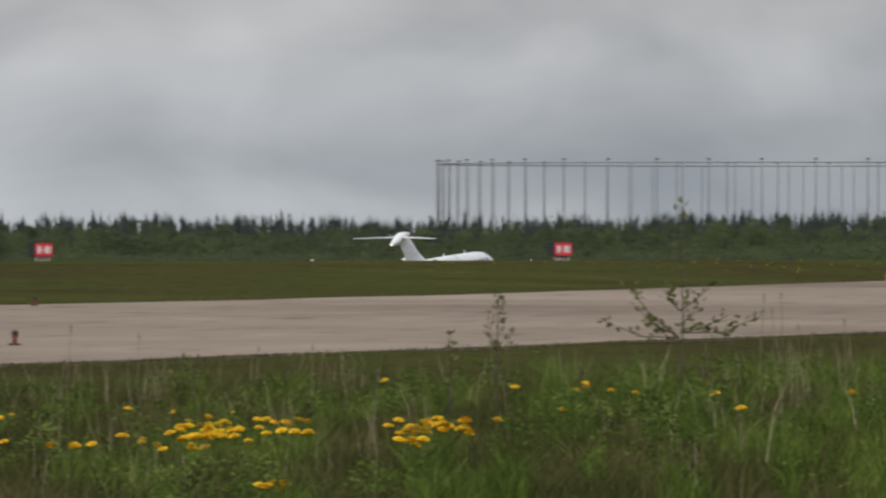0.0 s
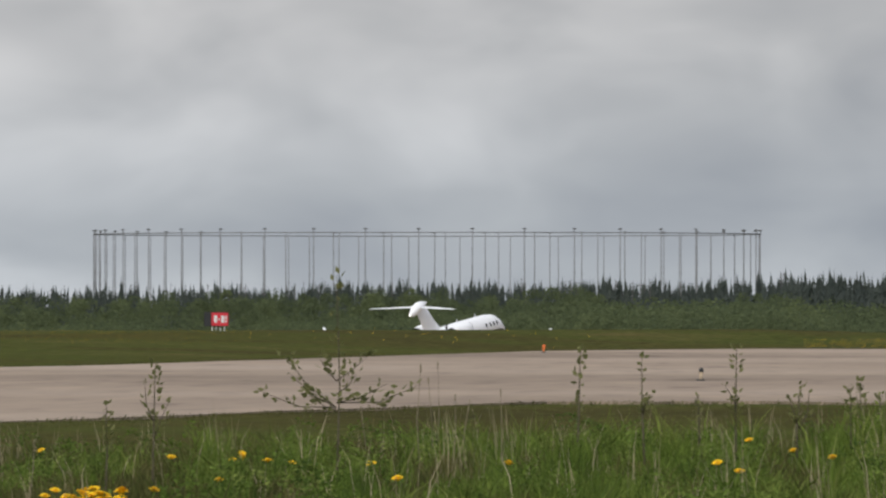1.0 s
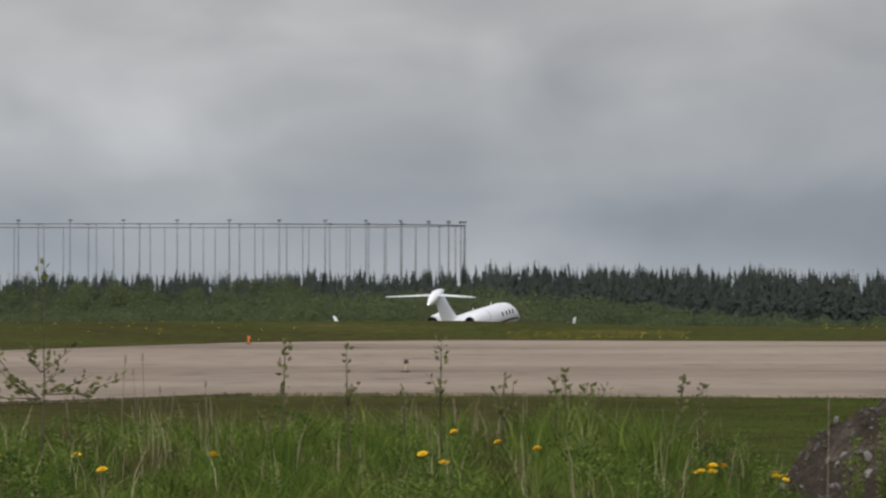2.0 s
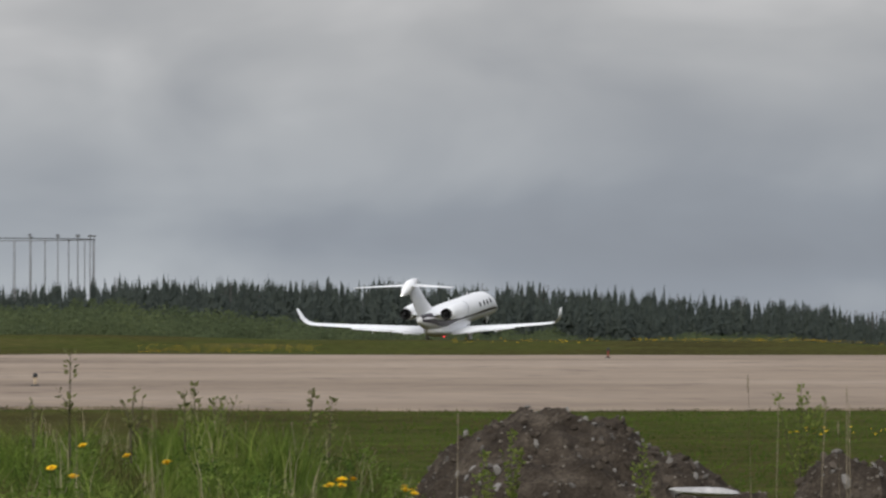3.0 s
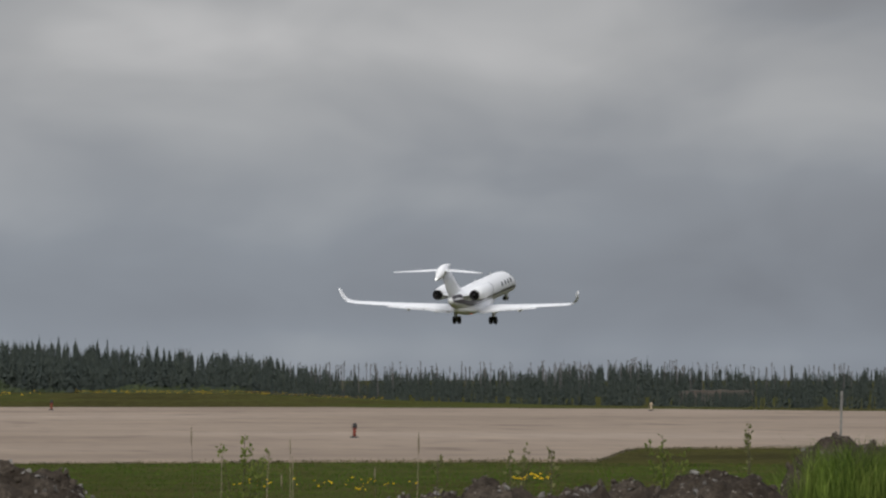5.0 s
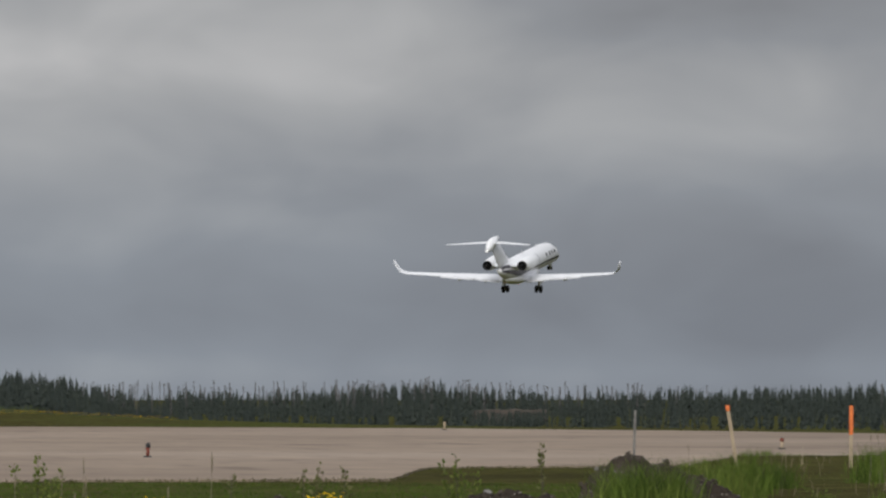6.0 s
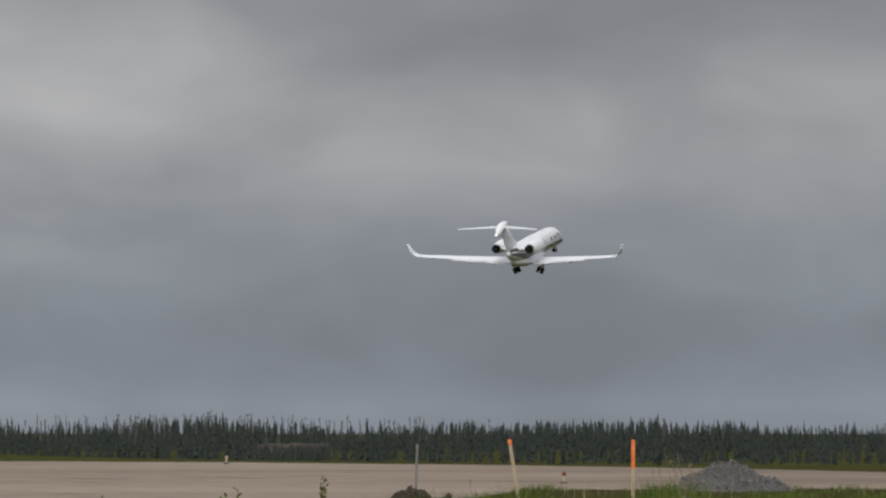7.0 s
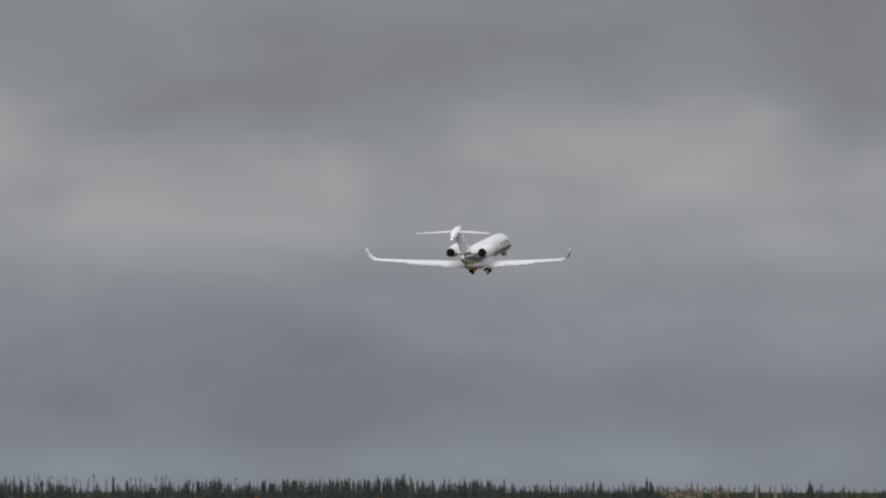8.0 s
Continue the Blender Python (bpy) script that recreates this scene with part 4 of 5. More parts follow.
def blades(name, us, ds, hs, ws, material, label, droop=0.5, category="grass"):
    """Tapered, bent blades of grass standing on the land: five corners each."""
    n = len(us)
    yaw = nrng.uniform(0, 2 * np.pi, n)
    az = nrng.uniform(0, 2 * np.pi, n)
    bend = nrng.uniform(0.1, 1.0, n) * droop * hs
    x, y = ds * np.sin(us * B), ds * np.cos(us * B)
    z = np.array([height(float(u), float(d)) for u, d in zip(us, ds)]) - 0.03
    cx, cy = np.cos(yaw) * ws / 2, np.sin(yaw) * ws / 2
    lx, ly = np.cos(az) * bend, np.sin(az) * bend
    pts = np.empty((n, 5, 3))
    pts[:, 0] = np.c_[x - cx, y - cy, z]
    pts[:, 1] = np.c_[x + cx, y + cy, z]
    pts[:, 2] = np.c_[x + cx * 0.8 + lx * 0.3, y + cy * 0.8 + ly * 0.3, z + hs * 0.6]
    pts[:, 3] = np.c_[x - cx * 0.8 + lx * 0.3, y - cy * 0.8 + ly * 0.3, z + hs * 0.6]
    pts[:, 4] = np.c_[x + lx, y + ly, z + hs]
    o = np.arange(n) * 5
    quads = np.c_[o, o + 1, o + 2, o + 3].tolist()
    tris = np.c_[o + 3, o + 2, o + 4].tolist()
    ob = new(name, data_mesh(name, pts.reshape(-1, 3).tolist(), quads + tris, material))
    return tagged(ob, label, category, kind="stuff")


def patch(us, ds, k, seed):
    return np.array([noise.noise(Vector((u * 0.008 * k, d * 0.15 * k, seed))) for u, d in zip(us, ds)])


def bank_grass():
    n = 120000
    u, d = nrng.uniform(-2450, 620, n), nrng.uniform(43, 79, n)
    m = patch(u, d, 1.0, 1.0)
    lush = m + 0.25 * np.clip((u + 900) / 900, -1, 1) > 0.06
    h = np.clip(0.10 + 0.15 * patch(u, d, 3.4, 9.0) + 0.07 * m + nrng.normal(0, 0.035, n), 0.04, 0.32)
    h *= np.where(d > 70, 1.25, 1.0)
    w = nrng.uniform(0.004, 0.009, n)
    blades("green_grass", u[lush], d[lush], h[lush] * 1.1, w[lush], BLADE, "lush green grass on the bank", 0.95)
    dull = ~lush
    blades("old_grass", u[dull], d[dull], h[dull], w[dull], OLIVE, "olive and brown old grass on the bank", 0.85)
    # pale dry bents
    n = 3600
    u, d = nrng.uniform(-2450, 560, n), nrng.uniform(46, 79, n)
    keep = (patch(u, d, 1.6, 5.0) > 0.22) | ((d > 70) & (patch(u, d, 2.2, 6.0) > 0.0))
    u, d = u[keep], d[keep]
    blades("dry_bents", u, d, nrng.uniform(0.14, 0.40, len(u)), nrng.uniform(0.002, 0.0045, len(u)), STRAW, "pale dry grass stalks among the green", 0.35)


def field_grass():
    n = 78000
    u, d = nrng.uniform(60, 2260, n), nrng.uniform(165, 335, n)
    keep = u > 60 + 420 * nrng.random(n)
    u, d = u[keep], d[keep]
    keep = d < np.array([near_edge(float(v)) for v in u]) - 2
    u, d = u[keep], d[keep]
    m = patch(u, d * 0.2, 1.0, 2.0)
    h = np.clip(0.07 + 0.03 * m + nrng.normal(0, 0.015, len(u)), 0.03, 0.2)
    blades("field_grass", u, d, h, nrng.uniform(0.010, 0.022, len(u)), FIELD, "short green grass of the flat field", 0.8)
    n = 9000
    u = nrng.uniform(-2500, 2260, n)
    e = np.array([near_edge(float(v)) for v in u])
    d = e - np.abs(nrng.normal(0, 14, n)) + 1.0
    blades("verge_grass", u, d, nrng.uniform(0.03, 0.10, n), nrng.uniform(0.015, 0.03, n), OLIVE, "olive grass fringe along the concrete", 0.6)
    n = 6000
    u = nrng.uniform(-2500, 4300, n)
    e = np.array([far_edge(float(v)) for v in u])
    d = e + np.abs(nrng.normal(0, 12, n)) + 1.0
    blades("far_verge_grass", u, d, nrng.uniform(0.03, 0.09, n), nrng.uniform(0.03, 0.07, n), OLIVE, "olive grass fringe beyond the concrete", 0.6)


def east_grass():
    n = 60000
    u, d = nrng.uniform(2120, 4350, n), nrng.uniform(84, 178, n)
    m = patch(u, d * 0.4, 1.3, 8.0)
    h = np.clip(0.055 + 0.09 * m + 0.08 * patch(u, d, 3.0, 4.0) + nrng.normal(0, 0.025, n), 0.02, 0.30)
    h *= np.where((u > 2550) & (u < 2720), 0.5, 1.0)
    w = nrng.uniform(0.004, 0.010, n)
    g = m > 0.06
    blades("east_grass", u[g], d[g], h[g], w[g], BLADE, "uneven green grass on the rise", 0.7)
    blades("east_straw", u[~g], d[~g], h[~g] * 0.8, w[~g], OLIVE, "faded grass on the rise", 0.6)
    n = 500
    u, d = nrng.uniform(2500, 4300, n), nrng.uniform(100, 165, n)
    blades("east_bents", u, d, nrng.uniform(0.1, 0.3, n), nrng.uniform(0.003, 0.006, n), STRAW, "pale dry stalks on the rise", 0.35)


def tussock(u, d, wide, tall, count=420):
    """One clump of tall green grass."""
    us = u + nrng.normal(0, wide / 2.2, count)
    ds = d + nrng.normal(0, 0.5, count)
    blades("grass_tussock", us, ds, nrng.uniform(0.3, 1.0, count) * tall, nrng.uniform(0.004, 0.009, count), BLADE, "tall green grass tussock", 0.7)


def bank_weeds():
    """Low leafy weeds among the grass, too many to count."""
    verts, faces = [], []
    rn = random.Random(17)
    for _ in range(1100):
        u, d = rn.uniform(-2400, 620), rn.uniform(44, 79)
        if noise.noise(Vector((u * 0.006, d * 0.12, 14.0))) < 0.0:
            continue
        p = land(u, d)
        r = rn.uniform(0.05, 0.12)
        leaf_ball(verts, faces, (p.x, p.y, p.z + rn.uniform(0.04, 0.16)), r, r * 0.9, 64, 0.008, rn)
    tagged(new("leafy_weeds", data_mesh("leafy_weeds", verts, faces, WEEDLEAF)), "low leafy weeds among the grass of the bank", "weeds", kind="stuff")


WEEDLEAF = grass_material("weed_leaves", (0.046, 0.080, 0.016), (0.098, 0.148, 0.026), (0.185, 0.220, 0.055), 1.3)
bank_weeds()
bank_grass()
field_grass()
east_grass()
for u, d, w, t in ((2420, 104, 60, 0.40), (2512, 106, 46, 0.42), (2560, 112, 40, 0.30), (2205, 92, 40, 0.36), (2345, 88, 70, 0.46), (2290, 88.4, 60, 0.48), (2375, 88.4, 50, 0.48), (2480, 100, 60, 0.45), (2735, 118, 50, 0.42), (2785, 119, 60, 0.40), (2270, 87.5, 60, 0.44), (2312, 88.6, 80, 0.5), (2770, 120, 60, 0.36), (2960, 125, 80, 0.26), (3080, 120, 60, 0.28), (3250, 120, 90, 0.25), (180, 66, 80, 0.42), (330, 64, 60, 0.40), (-330, 62, 70, 0.34)):
    tussock(u, d, w, t)


# ---- heaps of soil and gravel ----
def lump_mesh(name, seed, material, squash=0.7):
    bm = bmesh.new()
    bmesh.ops.create_icosphere(bm, subdivisions=1, radius=1.0)
    rn = random.Random(seed)
    for v in bm.verts:
        v.co *= rn.uniform(0.65, 1.2)
        v.co.z *= squash
    me = bpy.data.meshes.new(name)
    bm.to_mesh(me)
    bm.free()
    me.materials.append(material)
    return me


STONES = [lump_mesh("stone", 20 + k, STONE) for k in range(5)]
CLOD = surface("dry_clod", (0.046, 0.037, 0.029), (0.096, 0.079, 0.063), 3.0, 0.95, per="object", grain=0.25)
CLODS = [lump_mesh("clod", 40 + k, CLOD, 0.8) for k in range(4)]


def heap(name, u, d, top_v, reach, power, material, label, category, stones, clods, seed, flanks=(0.82, 1.5)):
    """A heap on the bank: a rough cone of soil with clods and stones bedded in it."""
    g = height(u, d) - 0.06
    tall = EYE - top_v * B * d - g
    c = spot(u, d, g)
    top = new(name)
    top.matrix_basis = Matrix.Translation(c)
    tagged(top, label, category)

    def zed(x, y):
        r = math.hypot(x / (flanks[1] if x > 0 else flanks[0]), y) / reach
        z = tall * max(0.0, 1 - r ** power)
        f = min(1.0, z / 0.2)
        z += f * (0.09 * noise.noise(Vector((x * 1.7, y * 1.7, seed))) + 0.08 * noise.noise(Vector((x * 5, y * 5, seed + 3))) + 0.055 * noise.noise(Vector((x * 12, y * 12, seed + 5))) + 0.025 * noise.noise(Vector((x * 27, y * 27, seed + 8))))
        return z

    n = 110 if reach > 1.2 else 76
    verts, faces = [], []
    ext = reach * 1.5
    for i in range(n):
        for j in range(n):
            x, y = -ext + 2 * ext * i / (n - 1), -ext + 2 * ext * j / (n - 1)
            verts.append((x, y, zed(x, y) - 0.03))
    for i in range(n - 1):
        for j in range(n - 1):
            a = i * n + j
            if max(verts[a][2], verts[a + 1][2], verts[a + n][2], verts[a + n + 1][2]) > -0.02:
                faces.append((a, a + n, a + n + 1, a + 1))
    body = new("soil_body", data_mesh("soil_body", verts, faces, material))
    body.parent = top
    rn = random.Random(seed)
    for k in range(stones + clods):
        a, r = rn.uniform(0, 6.3), reach * math.sqrt(rn.uniform(0, 0.75))
        x, y = r * math.cos(a), -abs(r * math.sin(a)) * rn.choice((1, 1, 1, -0.3))
        s = rn.uniform(0.008, 0.024) * (1.5 if rn.random() < 0.12 else 1)
        if k >= stones:
            s = rn.uniform(0.012, 0.032)
        src = rn.choice(STONES if k < stones else CLODS)
        m = Matrix.Translation((x, y, zed(x, y) - 0.02)) @ Euler((rn.uniform(0, 6), rn.uniform(0, 6), rn.uniform(0, 6))).to_matrix().to_4x4() @ Matrix.Diagonal((s * rn.uniform(0.8, 1.7), s, s * rn.uniform(0.6, 1), 1))
        mesh_part("stone" if k < stones else "clod", src, top, m)
    lv = [v.co.copy() for v in PEBBLE.vertices]
    lf = [tuple(f.vertices) for f in PEBBLE.polygons]
    verts, faces = [], []
    for _ in range(int(700 * reach)):
        a, r = rn.uniform(0, 6.3), reach * 1.1 * math.sqrt(rn.uniform(0, 1))
        x, y = r * math.cos(a), r * math.sin(a)
        z = zed(x, y)
        if z < 0.02 or y > 0.3:
            continue
        s = rn.uniform(0.004, 0.013)
        e = Euler((rn.uniform(0, 6), rn.uniform(0, 6), 0)).to_matrix()
        o = len(verts)
        verts += [tuple(Vector((x, y, z - 0.028)) + e @ (v * s)) for v in lv]
        faces += [tuple(o + i for i in f) for f in lf]
    grit = new("loose_grit", data_mesh("loose_grit", verts, faces, GRIT))
    grit.parent = top
    tagged(grit, kind="stuff")
    return top, zed


PEBBLE = lump_mesh("pebble", 99, SOIL)
GRIT = surface("soil_grit", (0.05, 0.041, 0.033), (0.22, 0.195, 0.165), 6.0, 0.95, per="island", grain=0.3)
heap("soil_mound", 772, 72, 165, 1.3, 1.7, SOIL, "brown stony soil mound dumped on the grass", "soil heap", 150, 130, 3)
RUBBLE = [(1340, 252), (1400, 238), (1560, 224), (1700, 208), (1850, 205), (2000, 197), (2130, 180)]
for k, u in enumerate(range(1345, 2130, 86)):
    heap("rubble_heap", u + 22 * ((k * 7) % 3 - 1), 72 + 1.3 * ((k * 5) % 4), lerp(u, RUBBLE) + 9 * ((k * 3) % 4 - 1.2), 0.62 + 0.10 * (k % 3), 1.9, SOIL, "low heap of dark soil clods and broken stone", "rubble heap", 26, 40, 11 + k)
heap("grassy_heap", 2312, 90, 118, 0.68, 1.4, SOIL, "dark soil heap overgrown with grass", "soil heap", 14, 24, 31)


def gravel_pile():
    top, zed = heap("gravel_pile", 2864, 160, 70, 0.92, 1.1, GRAVEL, "grey crushed gravel pile on the rise", "gravel pile", 12, 0, 51, (1.0, 1.02))
    verts, faces = [], []
    rn = random.Random(5)
    base = lump_mesh("lump", 77, GRAVEL)
    vs = [v.co.copy() for v in base.vertices]
    fs = [tuple(f.vertices) for f in base.polygons]
    for _ in range(2200):
        x, y = rn.uniform(-0.95, 0.95), rn.uniform(-0.95, 0.5)
        z = zed(x, y)
        if z < 0.02:
            continue
        s = rn.uniform(0.006, 0.016)
        e = Euler((rn.uniform(0, 6), rn.uniform(0, 6), 0)).to_matrix()
        o = len(verts)
        verts += [tuple(Vector((x, y, z - 0.01)) + e @ (v * s)) for v in vs]
        faces += [tuple(o + i for i in f) for f in fs]
    ob = new("loose_gravel", data_mesh("loose_gravel", verts, faces, GRAVEL))
    ob.parent = top
    tagged(ob, kind="stuff")


gravel_pile()


def flat_rock(u, d, v, w):
    bm = bmesh.new()
    bmesh.ops.create_icosphere(bm, subdivisions=2, radius=1.0)
    rn = random.Random(int(u))
    for q in bm.verts:
        q.co = Vector((q.co.x * w * rn.uniform(0.85, 1.1), q.co.y * w * 0.6, q.co.z * w * 0.12 * rn.uniform(0.7, 1.2)))
    ob = part("flat_rock", bm, surface("limestone", (0.33, 0.32, 0.31), (0.5, 0.49, 0.47), 5.0, 0.9, bump=0.5, grain=0.2), None, flat=True)
    ob.matrix_basis = Matrix.Translation(spot(u, d, EYE - v * B * d)) @ pose(0, 0, 0, 4, 3, 10)
    tagged(ob, "pale flat broken rock at the foot of the mound", "rock")


flat_rock(1080, 69.6, 312, 0.20)


# ---- weeds and shrubs ----
def leaf_on(verts, faces, p, along, size, rn):
    """One pointed leaf, folded a little along its rib."""
    along = along.normalized()
    side = along.cross(Vector((rn.uniform(-1, 1), rn.uniform(-1, 1), rn.uniform(-0.4, 1)))).normalized() * size * rn.uniform(0.24, 0.36)
    up = along.cross(side).normalized() * size * 0.08
    o = len(verts)
    for q in (p, p + along * size * 0.4 + side + up, p + along * size, p + along * size * 0.4 - side + up, p + along * size * 0.45):
        verts.append(tuple(q))
    faces += [(o, o + 1, o + 4), (o + 1, o + 2, o + 4), (o + 2, o + 3, o + 4), (o + 3, o, o + 4)]


def weed(name, u, d, branches, leaf, density, label, category, material=LEAF, thick=0.006, stem_mat=TWIG, start=0.0):
    """A plant in the grass: branches (side step in bearing, top as a drop below eye level, fork height 0..1)."""
    g = height(u, d)
    root = spot(u, d, g - 0.03)
    ob = new(name)
    ob.matrix_basis = Matrix.Translation(root)
    tagged(ob, label, category)
    rn = random.Random(int(u * 7 + d))
    verts, faces = [], []
    first = None
    for du, v, fork in branches:
        tip = spot(u + du, d + rn.uniform(-0.12, 0.12), EYE - v * B * d) - root
        if first is None:
            first = tip
            a = Vector((0, 0, 0))
        else:
            a = first * fork
        mid = a.lerp(tip, 0.5) + Vector((rn.uniform(-0.02, 0.02), rn.uniform(-0.02, 0.02), -0.10 * abs(tip.x - a.x)))
        pts = [a, a.lerp(mid, 0.6), mid, mid.lerp(tip, 0.6), tip]
        bm = bmesh.new()
        k = 1.0 if fork == 0 else 0.6
        tube(bm, pts, [thick * k, thick * 0.9 * k, thick * 0.75 * k, thick * 0.5 * k, thick * 0.25 * k], 5)
        part("stem" if fork == 0 else "branch", bm, stem_mat, ob)
        run = sum((q - p).length for p, q in zip(pts, pts[1:]))
        for i in range(max(3, int(run * density * (0.4 if fork == 0 and len(branches) > 4 else 1.0)))):
            f = rn.uniform(start if fork == 0 else 0.12, 1.0) * (len(pts) - 1)
            j = min(int(f), len(pts) - 2)
            p = pts[j].lerp(pts[j + 1], f - j)
            dirn = (pts[j + 1] - pts[j]).normalized() * 0.7 + Vector((rn.uniform(-1, 1), rn.uniform(-1, 1), rn.uniform(-0.5, 0.9)))
            off = Vector((rn.uniform(-1, 1), rn.uniform(-1, 1), rn.uniform(-0.6, 0.8))) * leaf * 0.55
            leaf_on(verts, faces, p + off, dirn + off * 20, leaf * rn.uniform(0.6, 1.2), rn)
    fo = new("foliage", data_mesh("foliage", verts, faces, material))
    fo.parent = ob
    return ob


YOUNG = surface("young_leaves", (0.10, 0.14, 0.03), (0.20, 0.23, 0.06), 10.0, 0.8, per="island", grain=0.2, thin=0.45)
weed("willow_shrub", -748, 62, [(0, -62, 0), (-138, 143, 0.40), (-92, 78, 0.40), (-84, 112, 0.40), (-32, 82, 0.52), (60, 78, 0.52), (36, 112, 0.46), (92, 130, 0.42), (150, 132, 0.42), (-50, 148, 0.38)], 0.040, 66,
     "young willow shrub with dark leaves over the grass", "shrub", thick=0.005, start=0.42)
SPRIG = "upright leafy willow sprig in the grass"
for u, d, v, side in ((-1073, 62, 95, ((28, 165, 0.5), (-14, 130, 0.6))), (-322, 66, 70, ()), (-202, 66, 86, ((14, 150, 0.5),)), (-40, 66, 66, ((-20, 135, 0.5),)), (-1158, 62, 160, ()), (-105, 66, 150, ()), (68, 66, 128, ((-18, 150, 0.5), (20, 146, 0.5))),
                      (165, 66, 138, ()), (187, 67, 128, ((-14, 150, 0.5),)), (232, 68, 150, ((-22, 156, 0.5), (20, 152, 0.5))), (385, 70, 132, ()), (422, 70, 146, ()), (1715, 74, 152, ()), (1742, 74, 140, ((16, 150, 0.5),)), (1790, 74, 148, ()),
                      (2152, 84, 104, ((-10, 128, 0.6),)), (1592, 74, 156, ())):
    weed("willow_sprig", u, d, [(random.uniform(-8, 8), v, 0)] + list(side), 0.036, 56, SPRIG, "sapling", start=0.45)
for u, d, v, wd in ((1253, 80, 118, 44), (1992, 84, 120, 46), (-1631, 60, 205, 40), (-1404, 60, 245, 30), (214, 70, 152, 26)):
    weed("young_birch", u, d, [(0, v, 0)] + [(random.uniform(-wd, wd), v + random.uniform(15, 60), random.uniform(0.35, 0.6)) for _ in range(7)], 0.034, 90, "small bushy birch seedling with fresh yellow-green leaves", "sapling", YOUNG, 0.005, start=0.3)
for u, v in ((742, 205), (975, 225), (690, 245)):
    weed("yellow_weed", u, 69.5, [(0, v, 0), (14, v + 35, 0.5), (-14, v + 40, 0.5), (8, v + 60, 0.4)], 0.03, 150, "yellow-green weed before the soil mound", "weed", YOUNG, 0.005, start=0.1)


STALK = surface("weathered_stalk", (0.15, 0.125, 0.085), (0.26, 0.22, 0.15), 5.0, 0.9, grain=0.2)


def dry_stalk(u, d, v, lean, label="tall pale dry stalk in the grass"):
    g = height(u, d)
    root = spot(u, d, g - 0.03)
    tip = spot(u + lean, d, EYE - v * B * d) - root
    ob = new("dry_stalk")
    ob.matrix_basis = Matrix.Translation(root)
    tagged(ob, label, "dry stalk", "dry stalks")
    bm = bmesh.new()
    tube(bm, [(0, 0, 0), tip * 0.5 + Vector((random.uniform(-0.02, 0.02), 0, 0.01)), tip], [0.0028, 0.0024, 0.0016], 5)
    part("stem", bm, STALK, ob)
    bm = bmesh.new()
    tube(bm, [tip * 0.93, tip * 0.96, tip * 0.985, tip * 1.01], [0.002, 0.0045, 0.004, 0.001], 6)
    part("seed_head", bm, STALK, ob)


for u, v, l in ((-571, 92, 4), (-580, 120, -6), (-545, 150, 10), (-596, 96, 0), (-523, 160, 14), (-455, 140, 0), (-700, 170, -8), (1199, 158, 14), (1154, 108, 3), (1340, 128, -8), (1314, 190, 4), (1344, 160, -6), (1479, 178, 4), (1560, 120, 0), (1290, 150, 6),
                (-1500, 190, 5), (-1700, 165, -4), (-1830, 150, 4), (-1845, 210, 8), (-1610, 215, -5), (-1385, 200, 4), (-1340, 205, -8), (-1400, 185, 3), (-1290, 230, 10), (640, 175, 5), (360, 190, -8), (2400, 104, 4), (2775, 62, -26), (2795, 78, -34), (2760, 85, -20), (2720, 86, 6)):
    dry_stalk(u + random.uniform(-3, 3), 100 if 2300 < u else 66 + random.uniform(-3, 6), v, l)

weed("dead_bush", 3262, 120, [(0, 16, 0)] + [(random.uniform(-75, 75), random.uniform(18, 60), random.uniform(0.2, 0.5)) for _ in range(20)], 0.04, 130, "brown dead bush with withered leaves on the rise", "shrub", STALK, 0.005, STALK, start=0.2)
weed("dead_weed", 2800, 118, [(-30, 60, 0), (-44, 72, 0.4), (-10, 80, 0.4), (6, 90, 0.3)], 0.04, 30, "brown dead weed leaning by the gravel pile", "weed", STALK, 0.006, STALK, start=0.3)


# ---- dandelions ----
def dandelion():
    ob = new("dandelion")
    tagged(ob, "yellow dandelion in bloom in the grass", "flower", "dandelions")
    bm = bmesh.new()
    tube(bm, [(0, 0, -0.16), (0.004, 0, -0.08), (0, 0, 0)], [0.003, 0.003, 0.003], 5)
    part("stem", bm, BLADE, ob)
    verts, faces = [], []
    rn = random.Random(2)
    for ring, (n, r, z) in enumerate(((15, 0.024, 0.004), (11, 0.017, 0.010), (7, 0.009, 0.014))):
        for k in range(n):
            a = 2 * math.pi * (k + rn.uniform(-0.2, 0.2)) / n
            t = math.pi / n * 1.2
            o = len(verts)
            verts += [(0, 0, z * 0.6), (r * math.cos(a - t), r * math.sin(a - t), z), (r * 1.12 * math.cos(a), r * 1.12 * math.sin(a), z + 0.002), (r * math.cos(a + t), r * math.sin(a + t), z)]
            faces.append((o, o + 1, o + 2, o + 3))
    o = len(verts)
    for k in range(8):
        a = k * math.pi / 4
        verts.append((0.009 * math.cos(a), 0.009 * math.sin(a), -0.006))
    for k in range(8):
        a = k * math.pi / 4
        verts.append((0.020 * math.cos(a), 0.020 * math.sin(a), 0.004))
    faces += [(o + k, o + (k + 1) % 8, o + 8 + (k + 1) % 8, o + 8 + k) for k in range(8)]
    head = new("flower_head", data_mesh("flower_head", verts, faces, PETAL))
    head.parent = ob
    return ob


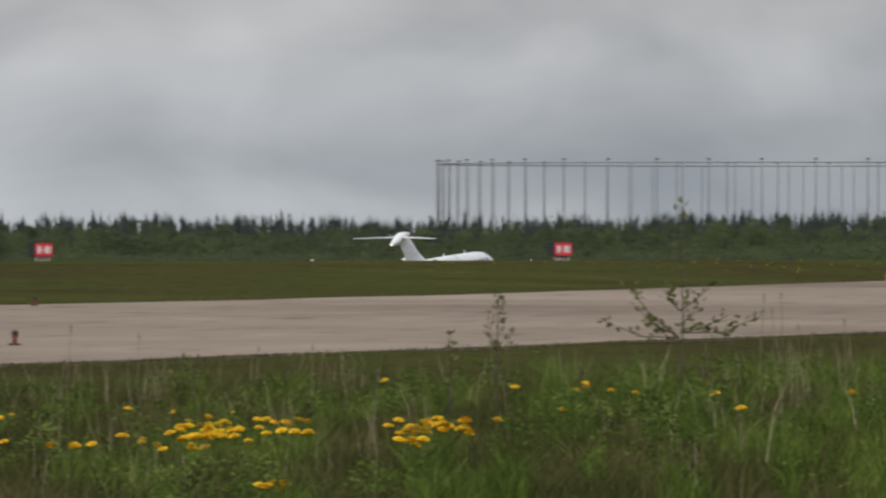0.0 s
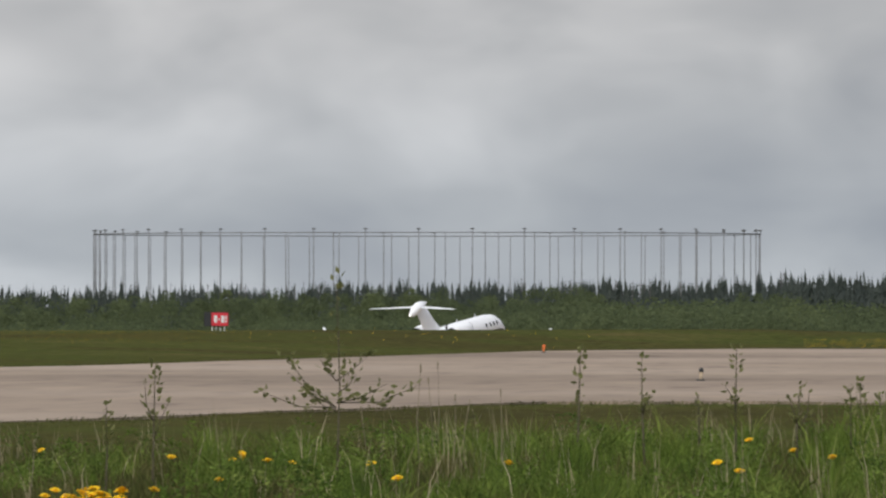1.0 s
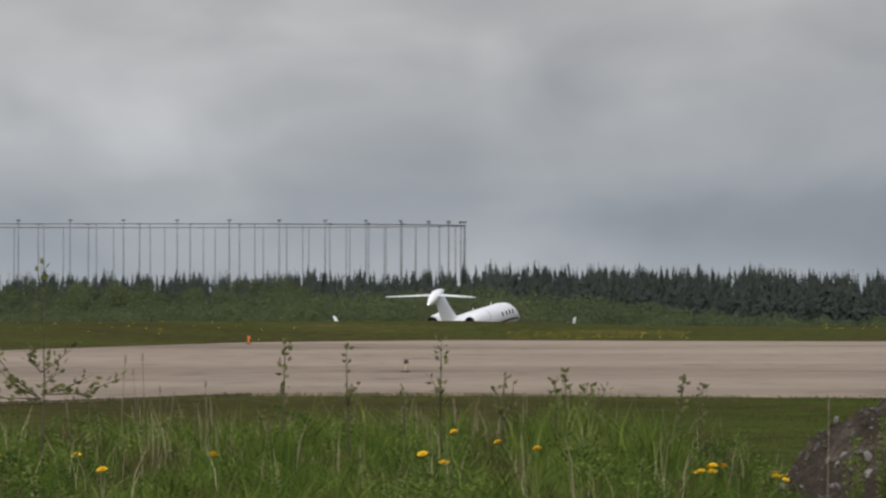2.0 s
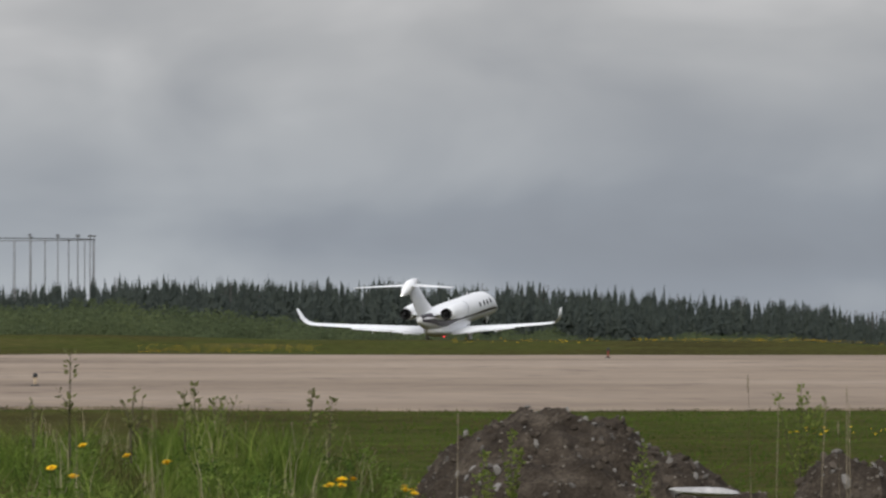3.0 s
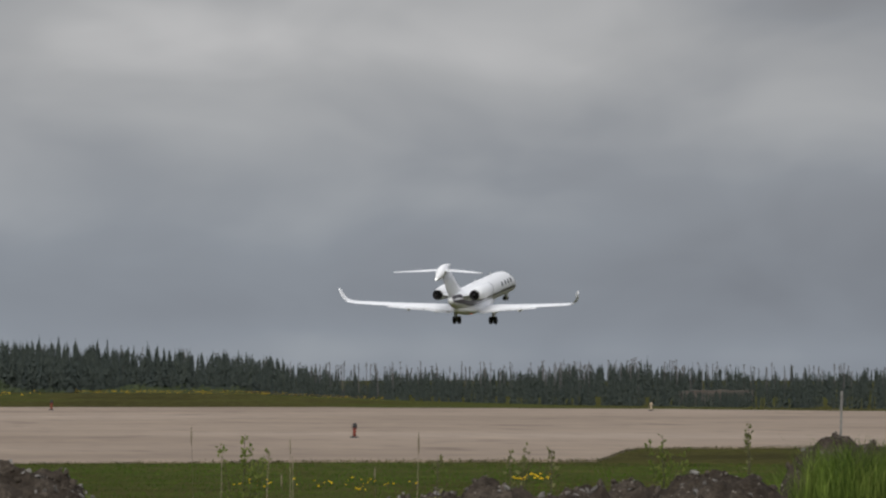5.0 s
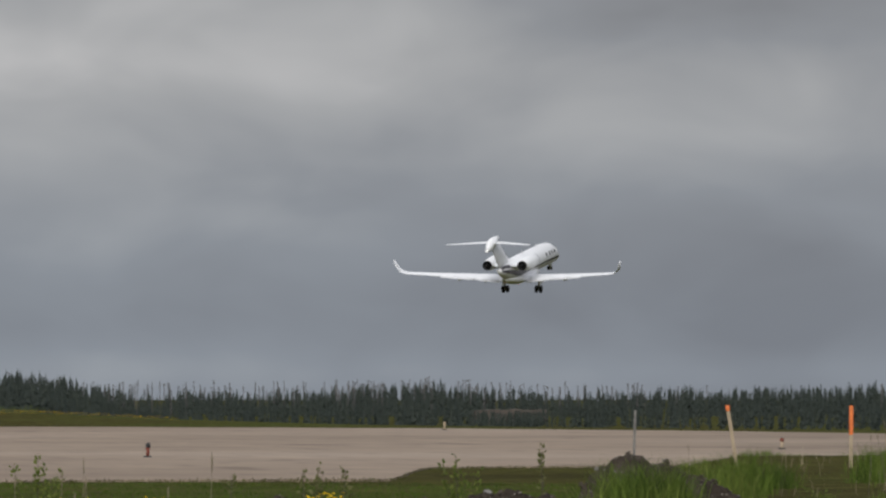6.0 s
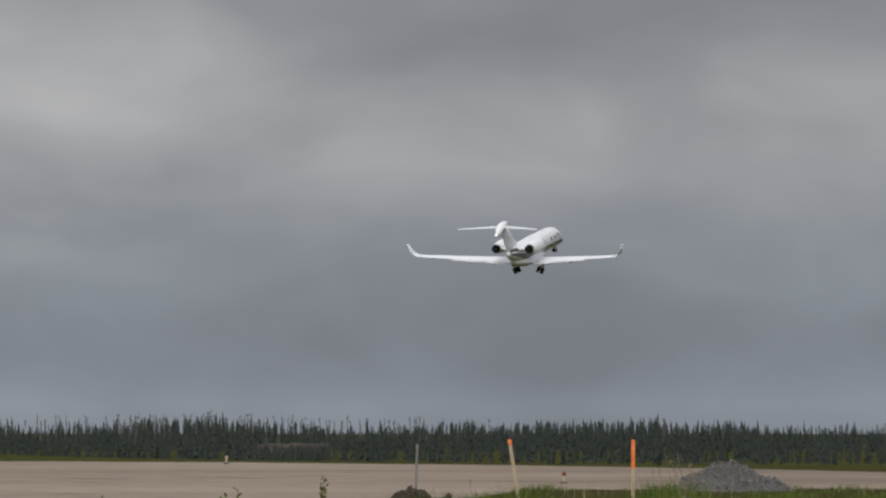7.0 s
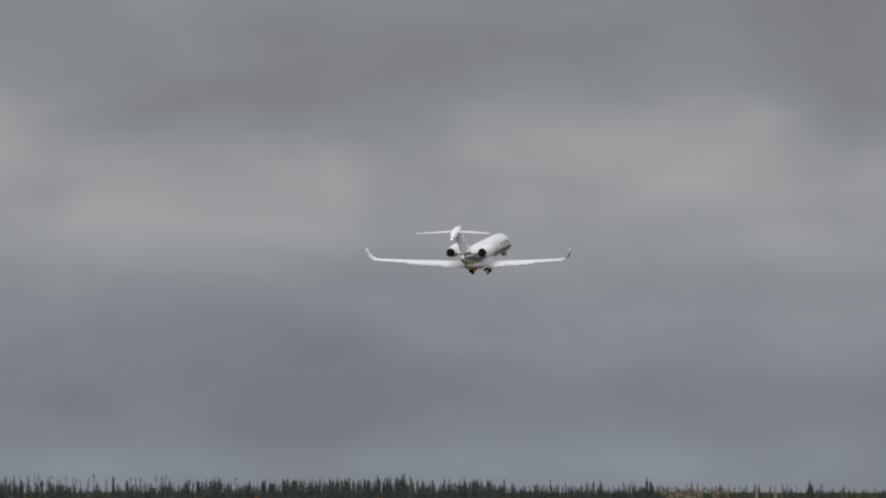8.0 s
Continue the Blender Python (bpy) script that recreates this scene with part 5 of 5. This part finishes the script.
def plant_dandelions():
    first = dandelion()
    rn = random.Random(21)
    places = []
    for u0, u1, v0, v1, n in ((-1650, -1530, 322, 352, 40), (-1830, -1700, 338, 366, 7), (-1500, -1375, 318, 345, 15), (-1640, -1450, 350, 374, 9), (-1262, -1120, 318, 346, 32), (-1250, -1190, 350, 370, 7), (-1490, -1440, 420, 446, 9),
                              (-1700, -1560, 300, 315, 4), (405, 480, 290, 304, 6), (500, 670, 298, 318, 12), (-2300, -1900, 310, 380, 14)):
        for _ in range(n):
            places.append((rn.gauss((u0 + u1) / 2, (u1 - u0) / 3.4), rn.uniform(v0, v1)))
    places += [(-913, 262), (-826, 272), (-686, 274), (-956, 302), (-443, 272), (-18, 232), (-73, 272), (-35, 287), (-915, 255), (-870, 268), (-640, 300), (60, 250), (130, 262), (-930, 268), (-1040, 262), (-1270, 250)]
    for i, (u, v) in enumerate(places):
        best = min((abs(height(u, d) + 0.17 - (EYE - v * B * d)), d) for d in np.arange(44, 79, 0.5))
        d = float(best[1])
        m = Matrix.Translation(spot(u, d, EYE - v * B * d)) @ pose(0, 0, 0, rn.uniform(-6, 20), rn.uniform(-18, 18), 0) @ Matrix.Scale(rn.uniform(0.8, 1.08), 4)
        if i == 0:
            first.matrix_basis = m
        else:
            copy_thing(first, m)


plant_dandelions()


def far_flowers():
    """Dandelions too far to tell apart, in drifts on the field and along the crest."""
    verts, faces = [], []
    rn = random.Random(31)
    for u0, u1, d0, d1, n, s in ((1230, 1560, 264, 273, 34, 0.026), (1725, 1800, 279, 285, 30, 0.03), (1440, 1480, 254, 260, 6, 0.026), (950, 1330, 885, 906, 420, 0.028), (80, 400, 832, 862, 320, 0.028), (1330, 1500, 880, 903, 120, 0.028), (-1400, -900, 740, 860, 700, 0.015),
                                 (-900, -300, 800, 880, 30, 0.04), (600, 900, 866, 900, 40, 0.05)):
        for _ in range(n):
            u, d = rn.uniform(u0, u1), rn.uniform(d0, d1)
            p = land(u, d) + Vector((0, 0, rn.uniform(0.06, 0.2)))
            w = s * rn.uniform(0.6, 1.3)
            o = len(verts)
            for k in range(6):
                a = k * math.pi / 3
                verts.append((p.x + w * math.cos(a), p.y + w * math.sin(a), p.z))
            verts += [(p.x, p.y, p.z + w * 0.55), (p.x, p.y, p.z - w * 0.7)]
            faces += [(o + k, o + (k + 1) % 6, o + 6) for k in range(6)] + [(o + (k + 1) % 6, o + k, o + 7) for k in range(6)]
    tagged(new("far_dandelions", data_mesh("far_dandelions", verts, faces, PETAL)), "drifts of yellow dandelions in the airfield grass", "flowers", kind="stuff")


far_flowers()


def motions():
    walk(JET, [
        (0.0, pose(-56.9, 1120.4, 0.28, 4.1, -0.0, -23.6)),
        (1.0, pose(-25.9, 1109.7, 0.62, 6.5, 0.1, -21.8)),
        (1.5, pose(-12.2, 1094.4, 0.80, 6.4, -0.3, -21.3)),
        (1.7, pose(-6.8, 1083.1, 0.78, 6.3, 0.3, -21.1)),
        (2.8, pose(20.7, 989.0, 2.25, 7.6, -0.2, -21.7)),
        (3.0, pose(26.6, 976.7, 2.72, 7.2, -0.3, -21.8)),
        (3.5, pose(38.8, 978.2, 3.79, 8.2, 0.1, -21.9)),
        (4.0, pose(51.9, 1012.3, 5.19, 8.5, 1.0, -22.5)),
        (4.5, pose(64.8, 1050.4, 6.68, 8.2, 0.6, -22.7)),
        (4.7, pose(70.2, 1064.4, 7.51, 8.8, 0.7, -22.7)),
        (5.8, pose(99.9, 1136.4, 12.46, 8.9, 0.3, -23.0)),
        (6.0, pose(105.5, 1149.6, 13.51, 9.3, 0.3, -23.1)),
        (6.5, pose(119.0, 1181.8, 16.04, 9.5, 0.4, -23.4)),
        (7.0, pose(132.6, 1214.2, 18.91, 9.6, 0.3, -23.5)),
        (8.0, pose(160.3, 1280.2, 25.18, 9.1, 0.2, -23.4)),
    ])
    for leg in LEGS:
        x, y, z = leg.matrix_basis.translation
        turn = 0 if abs(x) < 0.1 else (1 if x > 0 else -1)
        rows = []
        for t, a in ((0.0, 0), (5.6, 0), (6.5, 12), (7.2, 30), (8.0, 52)):
            rows.append((t, pose(x, y, z, a * 0.9 if not turn else 0, a * turn, 0)))
        walk(leg, rows)


motions()
